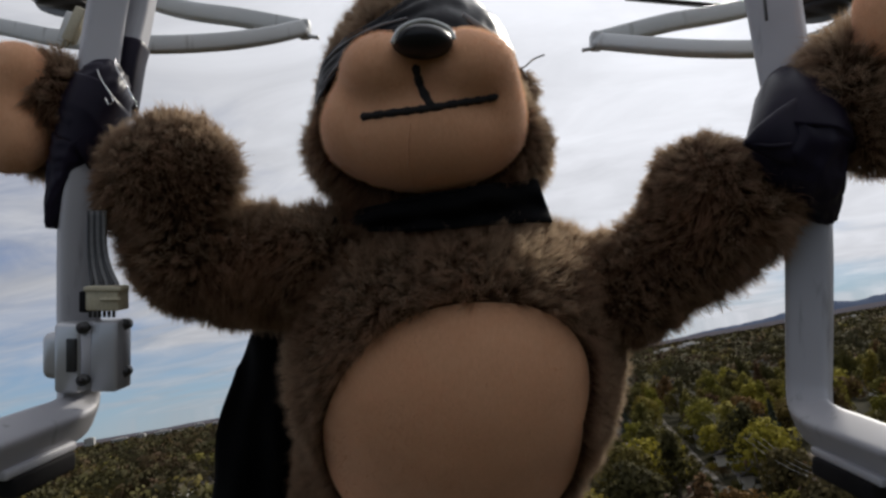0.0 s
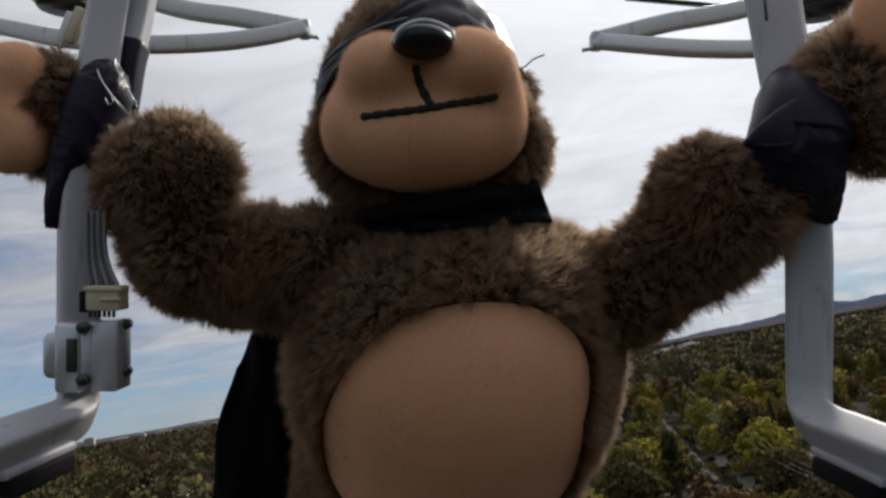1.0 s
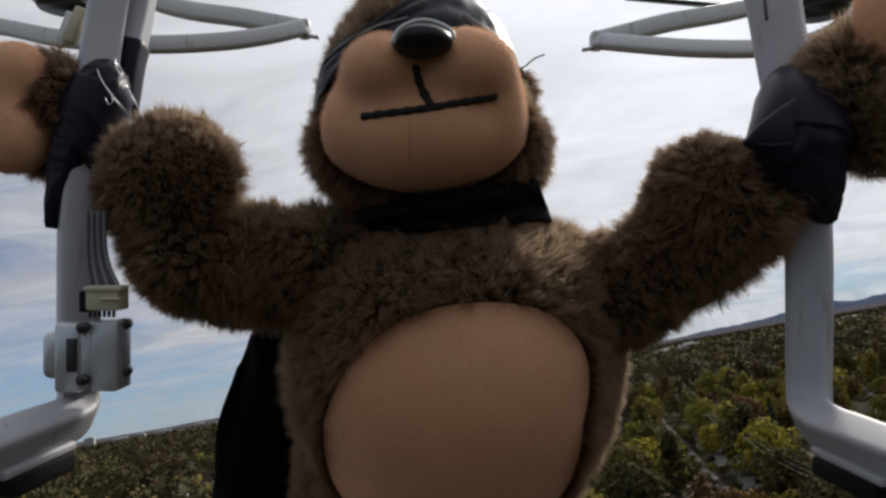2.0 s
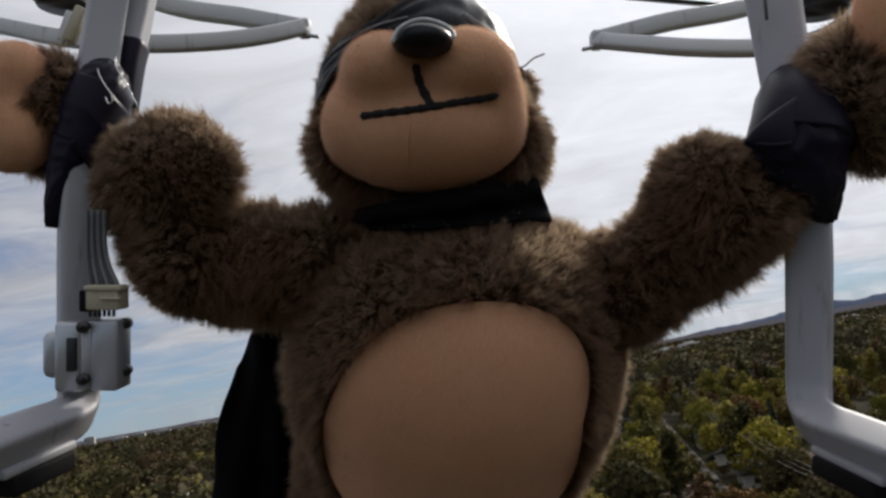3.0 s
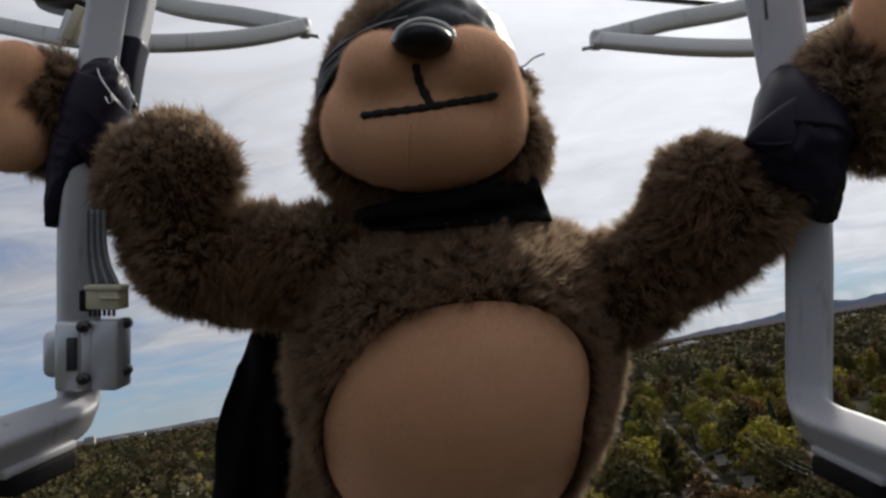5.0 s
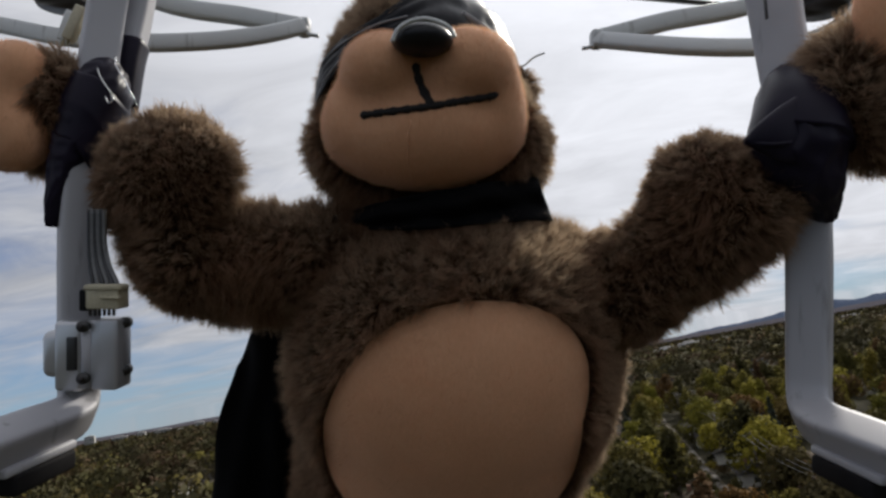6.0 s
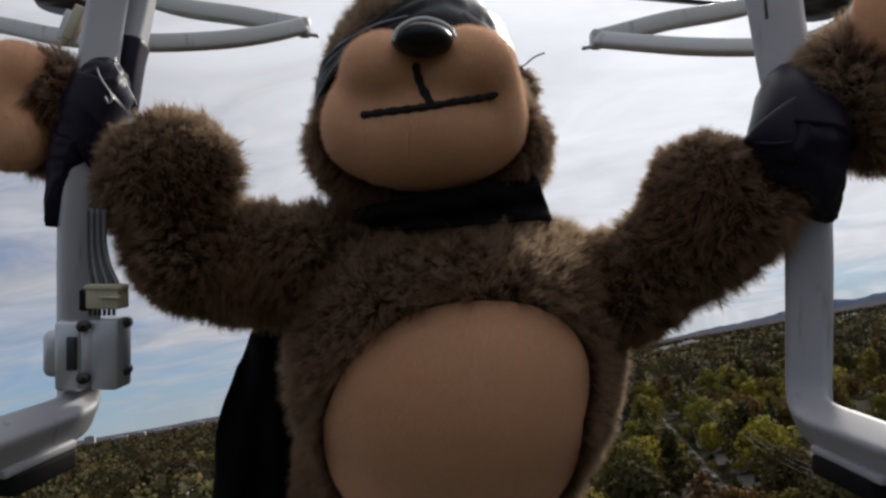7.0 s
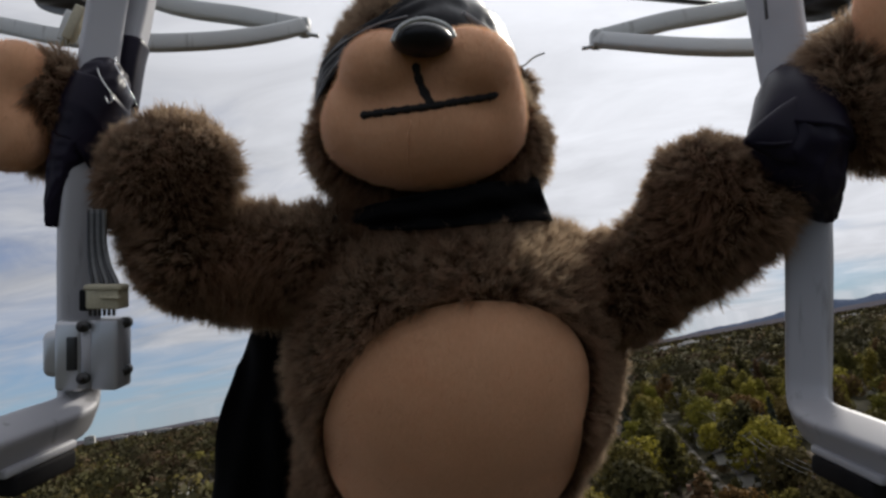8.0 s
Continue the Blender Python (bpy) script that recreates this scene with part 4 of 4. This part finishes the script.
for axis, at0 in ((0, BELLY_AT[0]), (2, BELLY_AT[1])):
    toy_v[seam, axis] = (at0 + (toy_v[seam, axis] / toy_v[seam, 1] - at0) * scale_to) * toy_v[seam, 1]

# pile: strands gathered into tufts
tri = np.vstack([toy_f[:, [0, 1, 2]], toy_f[:, [0, 2, 3]]])
tri_soft = np.concatenate([soft, soft])
A, B, C = toy_v[tri[:, 0]], toy_v[tri[:, 1]], toy_v[tri[:, 2]]
cr = np.cross(B - A, C - A)
area = np.linalg.norm(cr, axis=1)
tn = cr / np.maximum(area, 1e-12)[:, None]
under_mask = np.zeros(len(tri), bool)
rel = ((A + B + C) / 3 - HEAD_C) / HEAD_R
az = np.degrees(np.arctan2(rel[:, 0], -rel[:, 1]))
el = np.degrees(np.arctan2(rel[:, 2], np.hypot(rel[:, 0], rel[:, 1])))
brow0, brow1 = np.interp((az + 88) / 200, MASK_U, MASK_LOW), np.interp((az + 88) / 200, MASK_U, MASK_TOP)
under_mask = (az > -88) & (az < 112) & (el > brow0 - 2) & (el < brow1) & (np.linalg.norm(rel, axis=1) < 1.3)
weight = area * ~tri_soft * ~under_mask * np.where(tn[:, 1] < 0.35, 1.0, 0.25)
rg = np.random.default_rng(5)


def scatter(n, share):
    k = rg.choice(len(tri), n, p=share / share.sum())
    a, b = rg.random((2, n, 1))
    flip = a + b > 1
    a, b = np.where(flip, 1 - a, a), np.where(flip, 1 - b, b)
    return A[k] + a * (B[k] - A[k]) + b * (C[k] - A[k]), k


def normals_at(p):
    e = 0.0015
    g = np.stack([toy_field(p + np.eye(3)[i] * e) - toy_field(p - np.eye(3)[i] * e) for i in range(3)], 1)
    return g / np.maximum(np.linalg.norm(g, axis=1), 1e-9)[:, None]


def swirl(p, scale, seed):
    r = np.random.default_rng(seed)
    out = np.zeros_like(p)
    for i in range(5):
        w = r.normal(size=(3, 3)) * scale * (1 + 0.5 * i)
        out += np.sin(p @ w + r.uniform(0, 6.28, 3)) / (1 + 0.35 * i)
    return out / 2.2


STRANDS, TUFTS = 290000, 14000
seeds, _ = scatter(TUFTS, weight)
seed_n = normals_at(seeds)
from mathutils.kdtree import KDTree
tree_kd = KDTree(TUFTS)
for i, q in enumerate(seeds):
    tree_kd.insert(q, i)
tree_kd.balance()
roots, _ = scatter(STRANDS, weight)
nr = normals_at(roots)
nearest = np.array([tree_kd.find(q)[1] for q in roots])
comb = swirl(seeds, 55, 8) * 0.55 + rg.normal(size=seeds.shape) * 0.24 + np.array((0, 0, -0.30))
lean = seed_n + comb
lean /= np.linalg.norm(lean, axis=1)[:, None]
tuft_len = 0.0103 * rg.uniform(0.75, 1.25, TUFTS) * (1 + 0.38 * swirl(seeds, 70, 9)[:, 0])
length = tuft_len[nearest] * rg.uniform(0.65, 1.12, STRANDS)
free = nr + comb[nearest] * 0.85 + rg.normal(size=roots.shape) * 0.24
free /= np.linalg.norm(free, axis=1)[:, None]
tip_free = roots + free * length[:, None]
tip_tuft = seeds[nearest] + lean[nearest] * length[:, None]
tip = tip_free * 0.68 + tip_tuft * 0.32
wave = rg.normal(size=roots.shape) * 0.0007
side = np.cross(tip - roots, rg.normal(size=roots.shape))
side /= np.maximum(np.linalg.norm(side, axis=1), 1e-12)[:, None]
half = (0.00016 * rg.uniform(0.7, 1.3, STRANDS))[:, None]
low = roots - nr * 0.0006
bend = roots + nr * length[:, None] * 0.18 + (tip - roots) * 0.36 + wave
fur_v = np.stack([low - side * half, low + side * half, bend - side * half, bend + side * half, tip], 1).reshape(-1, 3)
base = np.arange(STRANDS)[:, None] * 5
fur_f = np.concatenate([base + (0, 1, 3, 2), np.hstack([base + (2, 3, 4), base + 4])])

# short nap on the peach parts
NAP = 80000
nap_root, _ = scatter(NAP, area * tri_soft * (tn[:, 1] < 0.4))
nap_n = normals_at(nap_root)
nap_way = nap_n + swirl(nap_root, 60, 4) * 0.35 + rg.normal(size=nap_root.shape) * 0.45 + np.array((0, 0, -0.25))
nap_way /= np.linalg.norm(nap_way, axis=1)[:, None]
nap_tip = nap_root + nap_way * (0.0017 * rg.uniform(0.5, 1.25, NAP))[:, None]
nap_side = np.cross(nap_way, rg.normal(size=nap_root.shape))
nap_side *= 0.00008 / np.maximum(np.linalg.norm(nap_side, axis=1), 1e-12)[:, None]
nap_v = np.stack([nap_root - nap_side - nap_n * 0.0003, nap_root + nap_side - nap_n * 0.0003, nap_tip], 1).reshape(-1, 3)


def stitched(path, radius):
    """A padded line of thread laid on the muzzle."""
    p = spline(path, 8)
    for i in range(len(p)):
        d = np.array((p[i][0], 1.0 * p[i][1], p[i][2])) / p[i][1]
        t = 0.22
        for _ in range(60):
            t += 0.9 * muzzle((d * t)[None])[0]
        p[i] = d * t
    rad = radius * (0.95 + 0.13 * np.sin(np.arange(len(p)) * 1.3) + 0.10 * np.sin(np.arange(len(p)) * 2.9))
    rad[0] *= 0.3
    rad[-1] *= 0.3
    return sweep(p, np.stack([rounded(r, r, 2, 8) for r in rad]), (0, 0, 1))


def ball(c, r, seg=28, ring=18):
    bm = bmesh.new()
    bmesh.ops.create_uvsphere(bm, u_segments=seg, v_segments=ring, radius=1.0, matrix=Matrix.Translation(c) @ Matrix.Diagonal((*r, 1)))
    v = np.array([q.co[:] for q in bm.verts])
    f = [tuple(q.index for q in face.verts) for face in bm.faces]
    bm.free()
    return v, f


parts_v, loops, idx = [], [], []
at = 0


def add_piece(v, f, mat):
    global at
    parts_v.append(np.asarray(v))
    for face in f:
        loops.append([int(q) + at for q in face])
        idx.append(mat)
    at += len(v)


parts_v.append(toy_v)
at = len(toy_v)
loops += toy_f.tolist()
idx += np.where(soft, 1, 0).tolist()
add_piece(*ball((-0.0086, 0.2630, 0.0868), (0.0128, 0.012, 0.0064)), 3)
add_piece(*stitched(((-0.0346, 0.2650, 0.0559), (-0.0246, 0.2650, 0.0573), (-0.0147, 0.2650, 0.0585), (-0.0043, 0.2650, 0.0599), (0.0062, 0.2650, 0.0618), (0.0151, 0.2650, 0.0632), (0.0232, 0.2650, 0.0648)), 0.0018), 2)
add_piece(*stitched(((-0.0119, 0.2620, 0.0770), (-0.0094, 0.2620, 0.0681), (-0.0042, 0.2620, 0.0587)), 0.0021), 2)
add_piece(*stitched(((-0.0140, 0.2700, 0.0552), (-0.0150, 0.2700, 0.0461), (-0.0147, 0.2700, 0.0364), (-0.0133, 0.2700, 0.0263)), 0.0005), 1)
fur_list = [r[:4] if r[3] != r[2] else r[:3] for r in (fur_f).tolist()]
loops += [[q + at for q in r] for r in fur_list]
idx += [4] * len(fur_list)
parts_v.append(fur_v)
nap_at = at + len(fur_v)
loops += (np.arange(NAP * 3).reshape(-1, 3) + nap_at).tolist()
idx += [5] * NAP
parts_v.append(nap_v)
toy_me = mesh_of("plush_toy", np.vstack(parts_v), loops, [m_backing, m_fleece, m_thread, m_nose, m_pile, m_nap], idx)
along = np.zeros(nap_at + len(nap_v), dtype=np.float32)
along[nap_at:] = np.tile((0, 0, 1), NAP)
along[at:nap_at] = np.tile((0, 0, 0.55, 0.55, 1), STRANDS)
toy_me.attributes.new("along", "FLOAT", "POINT").data.foreach_set("value", along)
toy = tagged(new("plush_toy", toy_me), "brown plush toy monkey with peach belly strapped to the drone", "plush toy")
toy.matrix_basis = RIG


# ---------------------------------------------------------------- what the toy wears
def sheet_mesh(name, fn, nu, nv, material, thick, label, parent=None):
    """An open sheet from fn(u, v) with a given thickness."""
    g = np.array([[fn(i / (nu - 1), j / (nv - 1)) for j in range(nv)] for i in range(nu)])
    v = g.reshape(-1, 3)
    f = [(i * nv + j, (i + 1) * nv + j, (i + 1) * nv + j + 1, i * nv + j + 1) for i in range(nu - 1) for j in range(nv - 1)]
    ob = new(name, mesh_of(name, v, f, [material]))
    so = ob.modifiers.new("thickness", "SOLIDIFY")
    so.thickness, so.offset = thick, 0
    ob.parent = parent
    return tagged(ob, label)


def mask_point(u, v):
    """Over the brow from one temple to the other."""
    a = radians(-88 + 200 * u)
    e0, e1 = np.interp(u, MASK_U, MASK_LOW), np.interp(u, MASK_U, MASK_TOP)
    e = radians(e0 + (e1 - e0) * v)
    q = Vector((math.sin(a) * math.cos(e), -math.cos(a) * math.cos(e), math.sin(e)))
    swell = 1.13 + 0.03 * noise.noise(q * 3.2) + 0.016 * noise.noise(q * 8) + 0.010 * math.sin(24 * v + 7 * u) * math.sin(9 * u + 1)
    return HEAD_C + HEAD_R * np.array(q) * swell


mask = sheet_mesh("eye_mask", mask_point, 60, 30, m_vinyl, 0.0012, "")
mask.matrix_basis = RIG
tagged(mask, "shiny black vinyl eye mask tied over the toy's brow", "mask")
swept("nose_bridge", spline(((-0.0203, 0.2520, 0.0826), (-0.0180, 0.2520, 0.0875), (-0.0131, 0.2520, 0.0907), (-0.0072, 0.2520, 0.0918), (-0.0009, 0.2520, 0.0902), (0.0032, 0.2520, 0.0875), (0.0045, 0.2520, 0.0844)), 8), rounded(0.0009, 0.0009, 2, 8), m_guard, mask, "grey piping over the nose")
# grey cords for the strap and for glints on the vinyl, shaped as solid lines
for run, size in ((((0.57, 0.30), (0.63, 0.20), (0.69, 0.11), (0.75, 0.04)), 0.0014), (((0.05, 0.15), (0.16, 0.16), (0.265, 0.2), (0.35, 0.25)), 0.0006), (((0.15, 0.85), (0.24, 0.72), (0.335, 0.66), (0.42, 0.45)), 0.0005), (((0.02, 0.1), (0.03, 0.5), (0.07, 0.85)), 0.0007)):
    pts = spline([HEAD_C + (mask_point(*q) - HEAD_C) * 1.012 for q in run], 8)
    swept("strap", pts, rounded(0.0006, size, 3, 10), m_strap_glint, mask, "thin grey cord tracing strap and glints on the mask")
swept("strap_end", spline(((0.0386, 0.3300, 0.0952), (0.0424, 0.3300, 0.0958), (0.0472, 0.3300, 0.0999), (0.0530, 0.3300, 0.1023)), 6), rounded(0.0005, 0.0005, 3, 8), m_guard, mask, "loose elastic end")

cape = thing("cape", "black cloth cape tied round the toy's neck, hanging behind it", "cape", m=RIG)


def collar_point(u, v):
    """A folded band across the throat, slack and wider at one shoulder, running on behind the neck."""
    f = min(u / 0.62, 1.0)
    b = max(0.0, (u - 0.62) / 0.38)
    top, foot = np.interp(f, (0, 0.5, 1), (0.052, 0.094, 0.112)), np.interp(f, (0, 0.5, 1), (0.024, 0.036, 0.044))
    if b:
        top, foot = 0.112 + (0.052 - 0.112) * b, 0.044 + (0.024 - 0.044) * b
    side = -0.172 + 0.322 * f + 0.024 * v * f * f
    side += (-0.172 - side) * b
    deep = 0.290 + 0.022 * (2 * f - 1) ** 2 + 0.10 * math.sin(math.pi * b) ** 0.6
    fold = 0.0022 * math.sin(9 * v + 2.2 * f) + 0.0012 * math.sin(23 * u + 5 * v) + 0.0008 * math.sin(41 * u - 7 * v)
    rise = top + (foot - top) * v
    deep += fold + 0.004 * v + 0.022 * max(0.0, 1 - f / 0.3) ** 2 * (1 - b)
    return np.array((side * deep, deep, rise * deep + 0.0006 * math.sin(15 * u)))


sheet_mesh("collar", collar_point, 110, 18, m_cloth, 0.002, "black folded neck band", cape)


def cloth_point(u, v):
    z = 0.006 - 0.226 * v
    edge = np.interp(-z, (-0.006, 0.050, 0.060, 0.0774, 0.096, 0.133, 0.163, 0.22), (-0.080, -0.120, -0.127, -0.1366, -0.1404, -0.1470, -0.1500, -0.158))
    x = edge + (0.055 - edge) * u
    fold = 0.010 * math.sin(72 * x + 2.5 * v) * (0.3 + v) + 0.004 * math.sin(170 * x - 4 * v) + 0.002 * math.sin(300 * x + 9 * v)
    return np.array((x + 0.0015 * math.sin(21 * v) * (1 - u), 0.415 + fold, z + 0.008 * math.sin(3 * u)))


sheet_mesh("cloth", cloth_point, 60, 50, m_cloth, 0.0012, "black cape cloth with soft folds", cape)

# tape round the wrists and the legs
for axis, wide_mm, deep_mm, seed in ((((-0.1679, 0.3180, 0.0900), (-0.1677, 0.3130, 0.0786), (-0.1722, 0.3090, 0.0610), (-0.1770, 0.3040, 0.0410), (-0.1807, 0.3010, 0.0258), (-0.1841, 0.3010, 0.0105)), (8.5, 13, 14, 9.5, 6.2, 1.8), (10, 15, 17, 14, 10, 7), 3),
                                     (((0.1694, 0.3120, 0.0789), (0.1645, 0.2980, 0.0695), (0.1615, 0.2880, 0.0581), (0.1603, 0.2840, 0.0446), (0.1660, 0.2880, 0.0311), (0.1745, 0.2980, 0.0165)), (12, 15, 19, 23, 14, 5), (13, 17, 18, 18, 15, 11), 9)):
    p = spline(axis, 14)
    n = len(p)
    w = np.interp(np.linspace(0, 5, n), range(6), wide_mm) / 1000
    d = np.interp(np.linspace(0, 5, n), range(6), deep_mm) / 1000
    prof = []
    for i in range(n):
        pr = rounded(d[i], w[i], 2.4, 72)
        ang = np.linspace(0, 2 * np.pi, 72, endpoint=False)
        crease = [1 + 0.09 * noise.noise((math.cos(t) * 1.4, math.sin(t) * 1.4 + seed, i * 0.10))
                  - 0.16 * abs(noise.noise((math.cos(t) * 1.6 + 0.065 * i, math.sin(t) * 1.6 + seed, i * 0.14)))
                  - 0.06 * abs(noise.noise((math.cos(t) * 3.2 + 0.10 * i, math.sin(t) * 3.2 - 0.1 * i + seed, i * 0.12))) for t in ang]
        prof.append(pr * np.array(crease)[:, None])
    wrap = swept("tape_wrap", p, np.array(prof), m_tape, None, "wrinkled black tape binding a plush wrist to the leg")
    wrap.matrix_basis = RIG
    tagged(wrap, "", "tape", "tape wraps")
    # one smooth turn of the same tape, wound askew over the rest
    around = np.linspace(0, 2 * np.pi, 40, endpoint=False)
    i0, i1 = 16, 40
    layer = np.stack([rounded(d[i] * 0.97 + 0.0008, w[i] * 0.97 + 0.0008, 2.3, 40) for i in range(i0, i1)])
    v, f = sweep(p[i0:i1], layer)
    v = v.reshape(i1 - i0, 40, 3) + np.gradient(p, axis=0)[i0:i1, None, :] * (4.5 * np.sin(around + 0.5) + 0.8 * np.sin(4 * around))[None, :, None]
    turn_of = new("tape_turn", mesh_of("tape_turn", v.reshape(-1, 3), f, [m_tape]))
    turn_of.parent = wrap
    if seed == 9:
        flap = spline(((0.1590, 0.2740, 0.0515), (0.1440, 0.2690, 0.0483), (0.1343, 0.2680, 0.0467), (0.1282, 0.2690, 0.0457)), 6)
        tall = np.linspace(0.017, 0.0012, len(flap))
        swept("tape_fold", flap, np.stack([rounded(0.0028, q, 2.2, 20) for q in tall]), m_tape, wrap, "sharp folded flap of tape")
        swept("tape_edge", spline(((0.1299, 0.2664, 0.0449), (0.1373, 0.2645, 0.0437), (0.1462, 0.2650, 0.0447)), 6), rounded(0.0005, 0.0009, 2, 8), m_tape, wrap, "creased tape edge")

ties = thing("wire_tie", "bent bright wire tie ends sticking out of the tape", "wire", m=RIG)
for pts in (((-0.1651, 0.3020, 0.0871), (-0.1624, 0.2990, 0.0825), (-0.1586, 0.2970, 0.0772), (-0.1554, 0.2970, 0.0724)), ((-0.1575, 0.3040, 0.0926), (-0.1554, 0.3010, 0.0868), (-0.1506, 0.2990, 0.0798), (-0.1469, 0.2980, 0.0735), (-0.1442, 0.2990, 0.0670)), ((-0.1495, 0.2990, 0.0788), (-0.1480, 0.2980, 0.0748), (-0.1448, 0.2980, 0.0695)),
            ((-0.1581, 0.2960, 0.0716), (-0.1560, 0.2950, 0.0682), (-0.1539, 0.2950, 0.0698), (-0.1554, 0.2960, 0.0722))):
    swept("tie_end", spline(pts, 6), rounded(0.00032, 0.00032, 2, 6), m_steel, ties)
